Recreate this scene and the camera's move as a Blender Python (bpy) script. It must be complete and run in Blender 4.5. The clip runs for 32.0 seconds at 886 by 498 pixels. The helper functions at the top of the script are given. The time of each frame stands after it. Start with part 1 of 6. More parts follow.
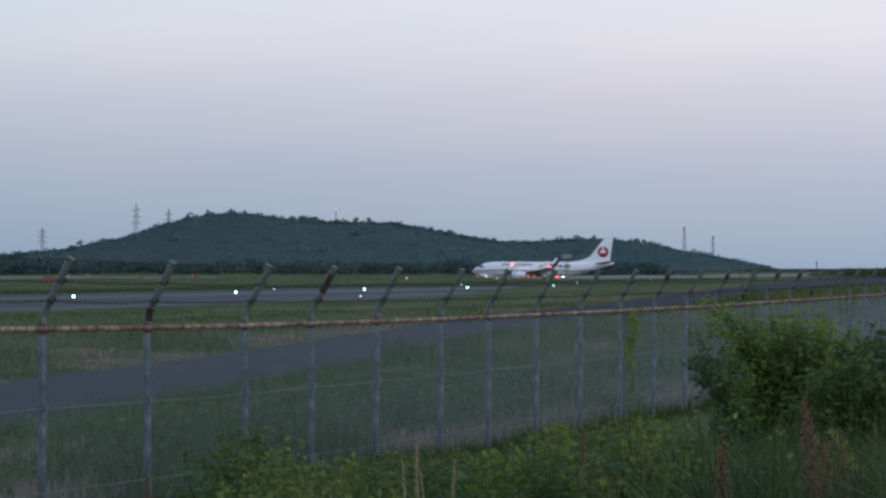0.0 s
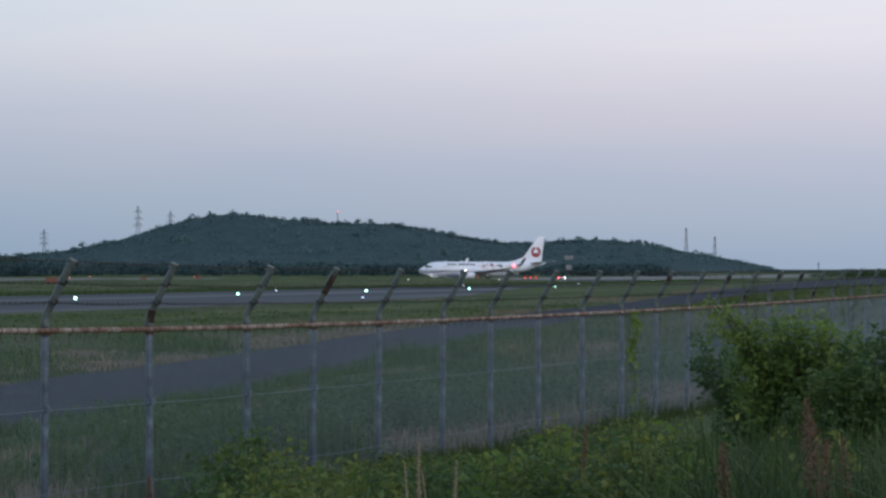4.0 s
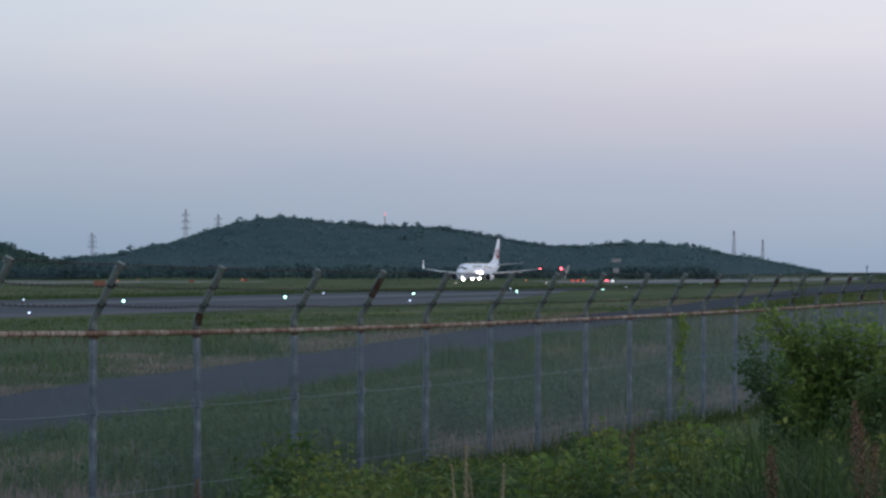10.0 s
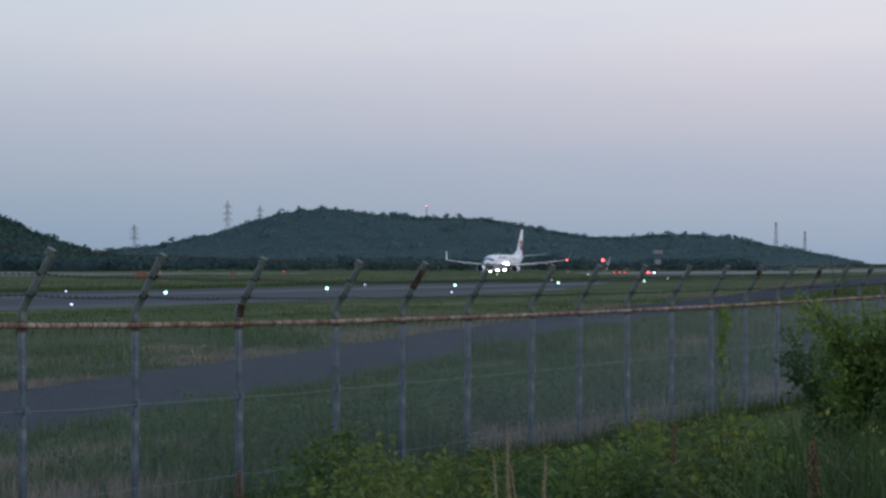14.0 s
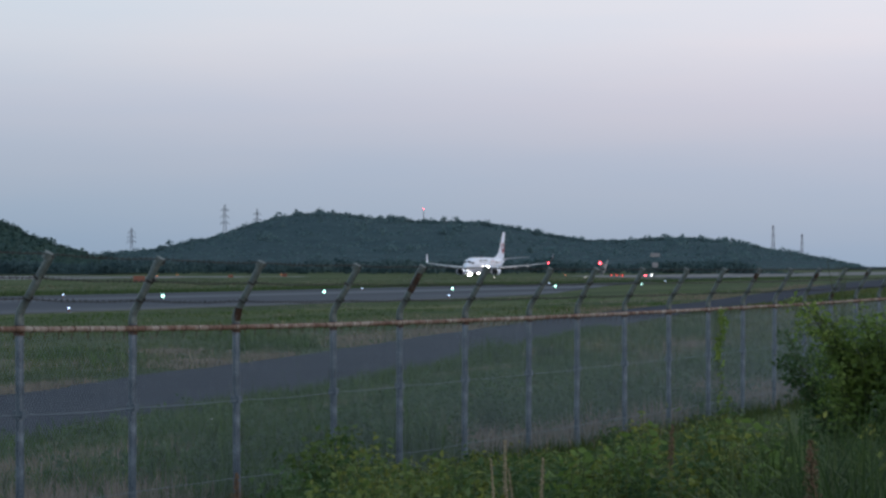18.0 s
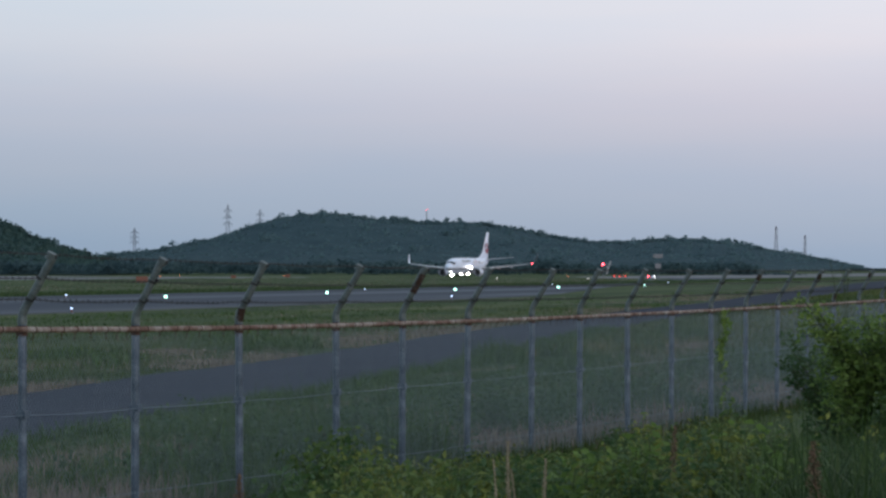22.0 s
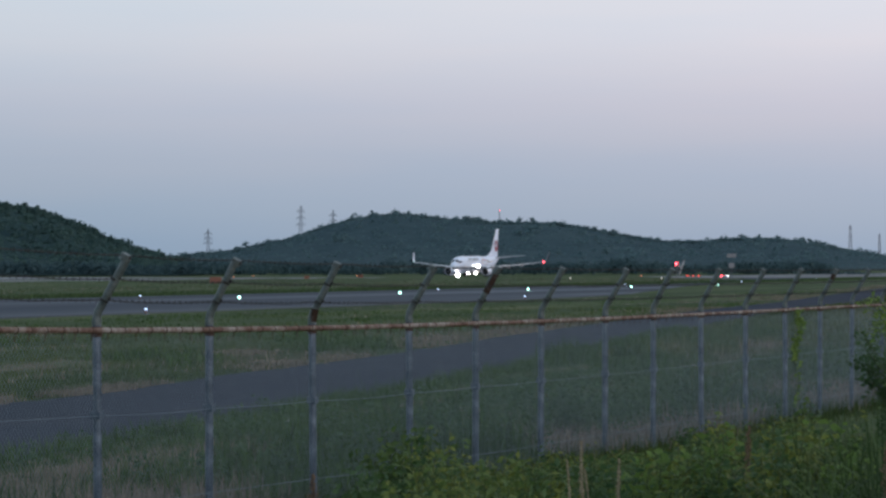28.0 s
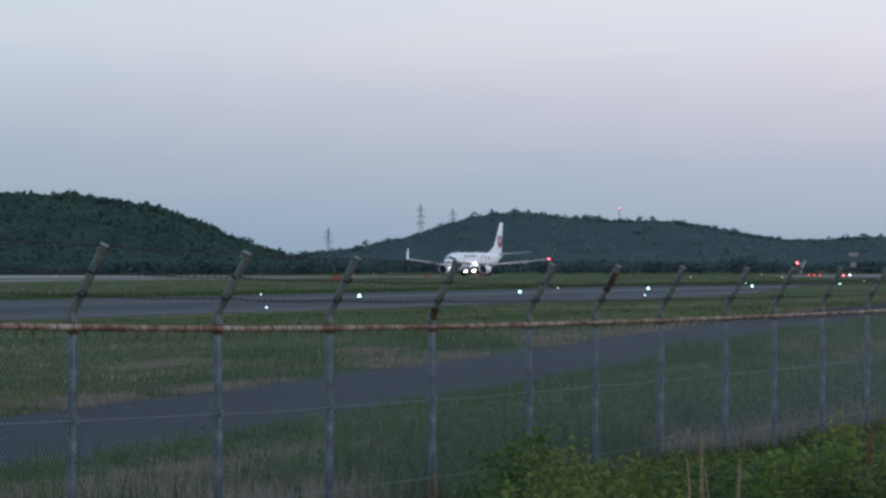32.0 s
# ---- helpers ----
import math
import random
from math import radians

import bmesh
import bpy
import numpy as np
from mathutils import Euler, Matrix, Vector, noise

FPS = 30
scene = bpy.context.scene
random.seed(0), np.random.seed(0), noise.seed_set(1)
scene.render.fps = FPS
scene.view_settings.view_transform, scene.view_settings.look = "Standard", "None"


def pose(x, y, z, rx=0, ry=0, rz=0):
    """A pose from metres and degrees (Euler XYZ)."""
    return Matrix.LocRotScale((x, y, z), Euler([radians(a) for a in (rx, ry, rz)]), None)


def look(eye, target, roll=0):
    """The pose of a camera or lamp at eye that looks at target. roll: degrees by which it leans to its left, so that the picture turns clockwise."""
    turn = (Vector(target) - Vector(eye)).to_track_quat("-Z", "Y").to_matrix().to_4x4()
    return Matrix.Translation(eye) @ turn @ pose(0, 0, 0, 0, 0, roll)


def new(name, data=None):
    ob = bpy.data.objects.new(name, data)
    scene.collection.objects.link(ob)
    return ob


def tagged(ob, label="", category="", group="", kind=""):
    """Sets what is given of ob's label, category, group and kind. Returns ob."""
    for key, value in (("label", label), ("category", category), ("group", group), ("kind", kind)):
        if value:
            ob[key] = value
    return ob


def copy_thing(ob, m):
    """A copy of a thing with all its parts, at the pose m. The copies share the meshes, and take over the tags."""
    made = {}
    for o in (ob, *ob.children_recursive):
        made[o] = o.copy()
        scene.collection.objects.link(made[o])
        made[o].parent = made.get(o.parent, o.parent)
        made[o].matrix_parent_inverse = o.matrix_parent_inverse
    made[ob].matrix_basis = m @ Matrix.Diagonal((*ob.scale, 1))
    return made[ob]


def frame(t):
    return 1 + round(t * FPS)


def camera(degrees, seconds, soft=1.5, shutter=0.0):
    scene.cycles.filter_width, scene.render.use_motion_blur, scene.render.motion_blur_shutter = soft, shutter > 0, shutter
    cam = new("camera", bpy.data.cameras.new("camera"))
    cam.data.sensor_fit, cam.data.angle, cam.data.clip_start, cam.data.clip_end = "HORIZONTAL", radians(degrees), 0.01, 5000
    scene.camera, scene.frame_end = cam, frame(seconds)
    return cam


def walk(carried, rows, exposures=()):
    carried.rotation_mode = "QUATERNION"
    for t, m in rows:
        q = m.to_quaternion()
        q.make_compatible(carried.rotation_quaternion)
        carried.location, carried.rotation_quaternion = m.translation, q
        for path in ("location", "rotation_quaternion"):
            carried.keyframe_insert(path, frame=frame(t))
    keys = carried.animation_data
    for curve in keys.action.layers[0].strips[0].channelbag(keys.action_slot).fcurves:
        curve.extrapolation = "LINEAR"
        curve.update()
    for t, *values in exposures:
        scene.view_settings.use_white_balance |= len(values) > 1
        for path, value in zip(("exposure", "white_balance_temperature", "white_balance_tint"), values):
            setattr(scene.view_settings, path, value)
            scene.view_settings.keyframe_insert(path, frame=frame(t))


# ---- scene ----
# One handheld telephoto shot from a bank beside an airfield fence; the eye stays put and turns.
EYE = (0.0, 0.0, 2.85)
cam = camera(18.55, 32.0, soft=2.6, shutter=0.3)
TURNS = [
    (0, 90.349, -0.129, -1.857), (0.5, 90.349, -0.124, -1.841), (1, 90.346, -0.131, -1.857), (1.5, 90.342, -0.095, -1.817),
    (2, 90.364, -0.099, -1.802), (2.5, 90.379, -0.042, -1.806), (3, 90.381, -0.059, -1.833), (3.5, 90.376, -0.071, -1.832),
    (5.5, 90.413, -0.047, -1.747), (6, 90.434, -0.053, -1.727), (6.5, 90.431, -0.046, -1.710), (7, 90.434, -0.063, -1.718),
    (7.5, 90.466, -0.037, -1.691), (8, 90.461, -0.079, -1.581), (8.5, 90.445, -0.053, -1.449), (9, 90.441, -0.048, -1.274),
    (9.5, 90.474, -0.051, -1.031), (10, 90.439, -0.061, -0.819), (10.5, 90.456, -0.062, -0.594), (11, 90.453, -0.041, -0.336),
    (11.5, 90.457, -0.073, -0.152), (12, 90.453, -0.054, -0.078), (12.5, 90.468, -0.044, -0.036), (13, 90.445, -0.029, -0.022),
    (13.5, 90.392, -0.035, -0.004), (14, 90.260, -0.047, 0.058), (14.5, 90.306, -0.038, 0.008), (16.5, 90.340, -0.069, -0.018),
    (17, 90.327, -0.020, -0.016), (17.5, 90.326, -0.028, -0.035), (18, 90.328, -0.000, -0.000), (18.5, 90.306, -0.034, 0.008),
    (19, 90.319, -0.066, 0.002), (19.5, 90.331, -0.065, 0.000), (20, 90.325, -0.045, 0.002), (20.5, 90.336, -0.053, 0.002),
    (21, 90.339, -0.036, 0.024), (21.5, 90.330, -0.062, 0.090), (22, 90.346, -0.058, 0.061), (22.5, 90.337, -0.083, 0.041),
    (23, 90.340, -0.019, 0.086), (23.5, 90.344, -0.025, 0.079), (24, 90.340, -0.032, 0.110), (24.5, 90.346, -0.026, 0.169),
    (25, 90.345, -0.006, 0.207), (25.5, 90.350, 0.019, 0.329), (27.5, 90.343, 0.023, 1.316), (28, 90.348, 0.080, 1.601),
    (28.5, 90.328, 0.052, 1.917), (29, 90.340, 0.034, 2.206), (29.5, 90.306, 0.018, 2.468), (30, 90.287, -0.001, 2.631),
    (30.5, 90.297, 0.068, 2.772), (31, 90.306, 0.037, 3.163), (31.5, 90.311, 0.039, 3.635), (32, 90.324, 0.013, 4.130)]
walk(cam, [(t, pose(*EYE, rx, ry, rz)) for t, rx, ry, rz in TURNS], exposures=[(0, 0.02), (7, 0.02), (9, -0.02), (12, -0.04), (14, -0.07), (17, 0.01), (23, 0.0), (26, -0.02), (28.5, -0.05), (30, -0.02), (32, 0.02)])

# ---- light: an even dusk sky, the sun just gone behind thin cloud ----
world = bpy.data.worlds.new("dusk_sky")
scene.world = world
world.use_nodes = True
wn, wl = world.node_tree.nodes, world.node_tree.links
wn.clear()
w_out = wn.new("ShaderNodeOutputWorld")
w_bg = wn.new("ShaderNodeBackground")
w_sky = wn.new("ShaderNodeTexSky")
w_sky.sky_type = "NISHITA"
w_sky.sun_disc = False
w_sky.sun_elevation, w_sky.sun_rotation = radians(3), radians(131)
w_co = wn.new("ShaderNodeTexCoord")
w_sep = wn.new("ShaderNodeSeparateXYZ")
w_map = wn.new("ShaderNodeMapRange")
w_map.inputs["From Min"].default_value, w_map.inputs["From Max"].default_value = 0.0, 1.0
w_ramp = wn.new("ShaderNodeValToRGB")
SKY = [(0.0, (0.27, 0.37, 0.49)), (0.02, (0.31, 0.41, 0.535)), (0.04, (0.38, 0.45, 0.575)), (0.06, (0.495, 0.52, 0.63)),
       (0.084, (0.608, 0.635, 0.724)), (0.14, (0.71, 0.765, 0.825)), (0.3, (0.62, 0.70, 0.78)), (0.6, (0.46, 0.56, 0.66)), (1.0, (0.38, 0.48, 0.58))]
while len(w_ramp.color_ramp.elements) < len(SKY):
    w_ramp.color_ramp.elements.new(0.5)
for el, (at, col) in zip(w_ramp.color_ramp.elements, SKY):
    el.position, el.color = at, (*col, 1)
# faint bands of thin cloud
w_mp = wn.new("ShaderNodeMapping")
w_mp.inputs["Scale"].default_value = (3.0, 3.0, 26.0)
w_noise = wn.new("ShaderNodeTexNoise")
w_noise.inputs["Scale"].default_value, w_noise.inputs["Detail"].default_value = 1.6, 4.0
w_tint = wn.new("ShaderNodeMix")
w_tint.data_type, w_tint.blend_type = "RGBA", "MULTIPLY"
w_cl = wn.new("ShaderNodeValToRGB")
w_cl.color_ramp.elements[0].position, w_cl.color_ramp.elements[0].color = 0.35, (0.95, 0.97, 1.0, 1)
w_cl.color_ramp.elements[1].position, w_cl.color_ramp.elements[1].color = 0.7, (1.04, 0.995, 0.99, 1)
w_add = wn.new("ShaderNodeMix")
w_add.data_type, w_add.blend_type = "RGBA", "ADD"
w_add.inputs["Factor"].default_value = 0.03
wl.new(w_co.outputs["Generated"], w_sep.inputs[0])
wl.new(w_sep.outputs["Z"], w_map.inputs["Value"])
wl.new(w_map.outputs[0], w_ramp.inputs[0])
wl.new(w_co.outputs["Generated"], w_mp.inputs[0])
wl.new(w_mp.outputs[0], w_noise.inputs["Vector"])
wl.new(w_noise.outputs["Fac"], w_cl.inputs[0])
w_tint.inputs["Factor"].default_value = 1.0
wl.new(w_ramp.outputs[0], w_tint.inputs[6])
wl.new(w_cl.outputs[0], w_tint.inputs[7])
wl.new(w_tint.outputs[2], w_add.inputs[6])
wl.new(w_sky.outputs[0], w_add.inputs[7])
# cooler to the north-west, a last flush of pink to the north-east
w_side = wn.new("ShaderNodeMapRange")
w_side.inputs["From Min"].default_value, w_side.inputs["From Max"].default_value = -0.26, 0.2
w_flush = wn.new("ShaderNodeValToRGB")
w_flush.color_ramp.elements[0].color = (0.845, 0.92, 0.963, 1)
w_flush.color_ramp.elements[1].color = (1.14, 1.095, 1.10, 1)
w_mul = wn.new("ShaderNodeMix")
w_mul.data_type, w_mul.blend_type = "RGBA", "MULTIPLY"
w_mul.inputs["Factor"].default_value = 1.0
wl.new(w_sep.outputs["X"], w_side.inputs["Value"])
wl.new(w_side.outputs[0], w_flush.inputs[0])
wl.new(w_add.outputs[2], w_mul.inputs[6])
wl.new(w_flush.outputs[0], w_mul.inputs[7])
wl.new(w_mul.outputs[2], w_bg.inputs["Color"])
w_bg.inputs["Strength"].default_value = 1.0
wl.new(w_bg.outputs[0], w_out.inputs[0])

sun = new("sun", bpy.data.lights.new("sun", "SUN"))
sun.data.energy, sun.data.angle, sun.data.color = 0.8, radians(40), (1.0, 0.93, 0.92)
sun.matrix_world = look((260, -230, 105), (0, 0, 0))

# ---- materials ----
def mat(name, cols, scale=4.0, rough=0.7, metal=0.0, bump=0.0, fine=None, stretch=(1, 1, 1), spread=0.0, coords="Object", spec=0.4, stops=(0.3, 0.7), thin=0.0, heading=None):
    """Two noises (coarse and fine) mix the colours; bump by the fine one; spread varies it from object to object or leaf to leaf."""
    m = bpy.data.materials.new(name)
    m.use_nodes = True
    n, l = m.node_tree.nodes, m.node_tree.links
    b = n["Principled BSDF"]
    b.inputs["Roughness"].default_value, b.inputs["Metallic"].default_value = rough, metal
    b.inputs["Specular IOR Level"].default_value = spec
    co = n.new("ShaderNodeTexCoord")
    mp = n.new("ShaderNodeMapping")
    mp.inputs["Scale"].default_value = stretch
    if heading is not None:
        # grain laid along a compass heading; stretch then counts lengths, not frequencies
        mp.vector_type = "TEXTURE"
        mp.inputs["Rotation"].default_value = (0, 0, -radians(heading))
    l.new(co.outputs[coords], mp.inputs[0])
    a = n.new("ShaderNodeTexNoise")
    a.inputs["Scale"].default_value, a.inputs["Detail"].default_value, a.inputs["Roughness"].default_value = scale, 5.0, 0.6
    f = n.new("ShaderNodeTexNoise")
    f.inputs["Scale"].default_value, f.inputs["Detail"].default_value = fine or scale * 9, 3.0
    l.new(mp.outputs[0], a.inputs["Vector"])
    l.new(mp.outputs[0], f.inputs["Vector"])
    mixer = n.new("ShaderNodeMath")
    mixer.operation = "MULTIPLY_ADD"
    mixer.inputs[1].default_value = 0.35
    half = n.new("ShaderNodeMath")
    half.operation = "MULTIPLY_ADD"
    half.inputs[1].default_value, half.inputs[2].default_value = 0.8, -0.075
    l.new(a.outputs["Fac"], half.inputs[0])
    l.new(f.outputs["Fac"], mixer.inputs[0])
    l.new(half.outputs[0], mixer.inputs[2])
    r = n.new("ShaderNodeValToRGB")
    while len(r.color_ramp.elements) < len(cols):
        r.color_ramp.elements.new(0.5)
    for k, (el, c) in enumerate(zip(r.color_ramp.elements, cols)):
        el.position = stops[0] + (stops[1] - stops[0]) * k / max(1, len(cols) - 1)
        el.color = (*c, 1)
    l.new(mixer.outputs[0], r.inputs[0])
    last = r.outputs[0]
    if spread:
        g = n.new("ShaderNodeNewGeometry")
        hsv = n.new("ShaderNodeHueSaturation")
        v = n.new("ShaderNodeMapRange")
        v.inputs["To Min"].default_value, v.inputs["To Max"].default_value = 1 - spread, 1 + spread
        l.new(g.outputs["Random Per Island"], v.inputs["Value"])
        l.new(v.outputs[0], hsv.inputs["Value"])
        l.new(last, hsv.inputs["Color"])
        last = hsv.outputs[0]
    l.new(last, b.inputs["Base Color"])
    if thin:
        # leaf tissue lets part of the light through
        tr = n.new("ShaderNodeBsdfTranslucent")
        mx = n.new("ShaderNodeMixShader")
        mx.inputs[0].default_value = thin
        l.new(last, tr.inputs["Color"])
        l.new(b.outputs[0], mx.inputs[1])
        l.new(tr.outputs[0], mx.inputs[2])
        l.new(mx.outputs[0], n["Material Output"].inputs["Surface"])
    if bump:
        bp = n.new("ShaderNodeBump")
        bp.inputs["Strength"].default_value, bp.inputs["Distance"].default_value = bump, 0.02
        l.new(f.outputs["Fac"], bp.inputs["Height"])
        l.new(bp.outputs[0], b.inputs["Normal"])
    return m


def glow(name, col, strength):
    m = bpy.data.materials.new(name)
    m.use_nodes = True
    b = m.node_tree.nodes["Principled BSDF"]
    b.inputs["Base Color"].default_value = (*col, 1)
    b.inputs["Emission Color"].default_value = (*col, 1)
    b.inputs["Emission Strength"].default_value = strength
    return m


GRASS = mat("meadow", [(0.020, 0.041, 0.014), (0.034, 0.060, 0.019), (0.056, 0.080, 0.028), (0.125, 0.112, 0.066)], scale=0.13, fine=1.7, rough=0.9, bump=0.6, stretch=(1.0, 5.0, 1.0), stops=(0.36, 0.72), spec=0.1, heading=20.5)
ASPHALT = mat("asphalt", [(0.0098, 0.0175, 0.034), (0.0145, 0.0238, 0.043), (0.022, 0.032, 0.053)], scale=0.25, fine=30, rough=0.9, bump=0.3, spec=0.12)
TAXI = mat("weathered_asphalt", [(0.030, 0.038, 0.052), (0.052, 0.063, 0.081), (0.074, 0.086, 0.105), (0.125, 0.138, 0.158)], scale=0.06, fine=0.25, rough=0.9, stretch=(1, 40, 1), spec=0.06, heading=20.5, stops=(0.38, 0.62))
RUNWAY = mat("runway_concrete", [(0.10, 0.107, 0.118), (0.16, 0.166, 0.175)], scale=0.06, fine=0.5, rough=0.85, stretch=(1, 14, 1), spec=0.25, heading=20.5)
APRON = mat("pale_apron_concrete", [(0.13, 0.14, 0.16), (0.21, 0.22, 0.24), (0.36, 0.37, 0.39)], scale=0.025, fine=0.3, rough=0.8, stretch=(1, 5, 1), spec=0.3, heading=20.5, stops=(0.42, 0.68))
# far forest leaves: blue-grey distance haze is mixed into the colour
FAR_WOOD = mat("hazed_forest_leaves", [(0.106, 0.174, 0.194), (0.117, 0.190, 0.207), (0.130, 0.206, 0.217)], scale=0.012, fine=0.05, rough=0.95, spread=0.07, spec=0.03, stops=(0.36, 0.64), thin=0.5)
# wood edge and skyline scrub leaves, blued in the colour to stand for haze
WOOD_EDGE = mat("hazed_wood_edge_leaves", [(0.054, 0.095, 0.110), (0.071, 0.119, 0.128), (0.086, 0.138, 0.140)], scale=0.03, fine=0.2, rough=0.95, spread=0.09, spec=0.03, stops=(0.36, 0.64), thin=0.5)
SCRUB = mat("scrub_leaves", [(0.030, 0.056, 0.026), (0.050, 0.082, 0.034), (0.075, 0.105, 0.044)], scale=0.2, fine=1.2, rough=0.8, spread=0.15, spec=0.1, thin=0.4)
# far hill canopy, with the same haze tint in its colour
HILL = mat("hazed_forest_canopy", [(0.031, 0.058, 0.070), (0.036, 0.065, 0.077), (0.041, 0.072, 0.083), (0.046, 0.078, 0.088)], scale=0.03, fine=0.13, rough=0.95, spec=0.03, stops=(0.38, 0.62))
# nearer hill: canopy and leaves hold some blue haze in their colours
HILL_NEAR = mat("hazed_nearer_canopy", [(0.018, 0.038, 0.042), (0.022, 0.045, 0.047), (0.026, 0.051, 0.051), (0.031, 0.057, 0.053)], scale=0.04, fine=0.17, rough=0.95, spec=0.03, stops=(0.38, 0.62))
NEAR_WOOD = mat("hazed_nearer_leaves", [(0.066, 0.120, 0.118), (0.080, 0.140, 0.128), (0.094, 0.158, 0.134)], scale=0.02, fine=0.08, rough=0.95, spread=0.08, spec=0.03, stops=(0.36, 0.64), thin=0.5)
ARM = mat("weathered_grey_steel", [(0.058, 0.078, 0.080), (0.106, 0.134, 0.136), (0.185, 0.215, 0.212)], scale=6, fine=40, rough=0.55, metal=0.3, bump=0.2, stops=(0.36, 0.66))
STEEL = mat("galvanised_steel", [(0.040, 0.064, 0.092), (0.076, 0.110, 0.150), (0.150, 0.195, 0.25)], scale=5, fine=45, rough=0.45, metal=0.35, bump=0.2, stops=(0.36, 0.66))
WIRE = mat("galvanised_wire", [(0.110, 0.150, 0.186), (0.175, 0.228, 0.275)], scale=8, rough=0.6, metal=0.2)
RUST = mat("rusted_pipe", [(0.072, 0.039, 0.029), (0.135, 0.083, 0.063), (0.225, 0.192, 0.172), (0.31, 0.29, 0.272)], scale=3.2, fine=22, rough=0.8, bump=0.4, stops=(0.36, 0.66))
BARB = mat("dark_barbed_wire", [(0.013, 0.014, 0.016), (0.03, 0.029, 0.028)], scale=12, rough=0.8)
CLIP = mat("rusted_clip", [(0.045, 0.026, 0.019), (0.10, 0.056, 0.042)], scale=20, rough=0.85)
RUST_DARK = mat("dark_rust", [(0.022, 0.014, 0.011), (0.044, 0.028, 0.021), (0.085, 0.076, 0.072)], scale=9, fine=40, rough=0.9, bump=0.4, spec=0.15)
# ---- shape of the land ----
U_FENCE = Vector((math.sin(radians(21.0)), math.cos(radians(21.0))))
N_FENCE = Vector((-U_FENCE.y, U_FENCE.x))
FENCE_0 = Vector((-4.02, 19.13))
U_FIELD = Vector((math.sin(radians(20.5)), math.cos(radians(20.5))))
N_FIELD = Vector((-U_FIELD.y, U_FIELD.x))


def smooth(x, a, b):
    t = min(1.0, max(0.0, (x - a) / (b - a)))
    return t * t * (3 - 2 * t)


def field_sp(x, y):
    return x * U_FIELD.x + y * U_FIELD.y, x * N_FIELD.x + y * N_FIELD.y


def field_xy(s, p):
    return s * U_FIELD.x + p * N_FIELD.x, s * U_FIELD.y + p * N_FIELD.y


def fence_xy(s, d=0.0):
    q = FENCE_0 + U_FENCE * s + N_FENCE * d
    return q.x, q.y


def rail_z(s):
    return 2.185 + 0.215 * math.exp(-max(s, -4.0) / 7.5) + 0.0028 * max(0.0, s - 28)


def ground_z(x, y):
    v = Vector((x, y)) - FENCE_0
    s, d = v.dot(U_FENCE), v.dot(N_FENCE)
    base = rail_z(min(max(s, -4.0), 60.0)) - 1.66
    if d > 0:
        z = base * (1 - smooth(d, 0.3, 13.0)) * (1 - smooth(s, 60, 160))
    else:
        z = base + (1.22 - base) * smooth(-d, 0.5, 9.0)
        z *= 1 - smooth(s, 90, 260)
        z *= 1 - smooth(-d, 60, 200)
    fs, fp = field_sp(x, y)
    z -= 0.95 * smooth(fs, 560, 740) * smooth(fp, 130, 190)
    z -= 0.62 * smooth(fs, 660, 725) * smooth(fp, 175, 205) * (1 - smooth(fp, 215, 246))
    # a swell of turf before the runway
    z += (0.34 + 0.28 * smooth(fs, 280, 335)) * (1 - smooth(fs, 600, 680)) * math.exp(-((fp - 206) / 9.0) ** 2)
    if y < 120:
        z += 0.05 * noise.noise((x * 0.35, y * 0.35, 0.0)) * smooth(abs(d), 0.4, 3.0)
    return z


def spaced(n, a, k, c):
    return [c + a * math.sinh(k * (i - n // 2)) for i in range(n + 1)]


def sheet(name, xs, ys, zf, material):
    verts = [(x, y, zf(x, y)) for y in ys for x in xs]
    w = len(xs)
    faces = [(j * w + i, j * w + i + 1, (j + 1) * w + i + 1, (j + 1) * w + i) for j in range(len(ys) - 1) for i in range(w - 1)]
    me = bpy.data.meshes.new(name)
    me.from_pydata(verts, [], faces)
    me.polygons.foreach_set("use_smooth", [True] * len(faces))
    me.materials.append(material)
    return new(name, me)


def link_mesh(name, verts, faces, material, parent=None, smooth_faces=False):
    me = bpy.data.meshes.new(name)
    me.from_pydata(verts, [], faces)
    if smooth_faces:
        me.polygons.foreach_set("use_smooth", [True] * len(faces))
    me.materials.append(material)
    ob = new(name, me)
    if parent:
        ob.parent = parent
    return ob


def part(name, bm, material, parent=None, label="", flat=False):
    me = bpy.data.meshes.new(name)
    bm.normal_update()
    bm.to_mesh(me)
    bm.free()
    if not flat:
        me.polygons.foreach_set("use_smooth", [True] * len(me.polygons))
        me.set_sharp_from_angle(angle=radians(40))
    me.materials.append(material)
    ob = new(name, me)
    if parent:
        ob.parent = parent
    if label:
        ob["label"] = label
    return ob


def tube(bm, p0, p1, r0, r1=None, seg=8, cap=True):
    p0, p1 = Vector(p0), Vector(p1)
    r1 = r0 if r1 is None else r1
    d = (p1 - p0).normalized()
    a = d.orthogonal().normalized()
    b = d.cross(a)
    rings = []
    for p, r in ((p0, r0), (p1, r1)):
        rings.append([bm.verts.new(p + (a * math.cos(2 * math.pi * k / seg) + b * math.sin(2 * math.pi * k / seg)) * r) for k in range(seg)])
    for k in range(seg):
        bm.faces.new((rings[0][k], rings[0][(k + 1) % seg], rings[1][(k + 1) % seg], rings[1][k]))
    if cap:
        bm.faces.new(list(reversed(rings[0])))
        bm.faces.new(rings[1])
    return bm


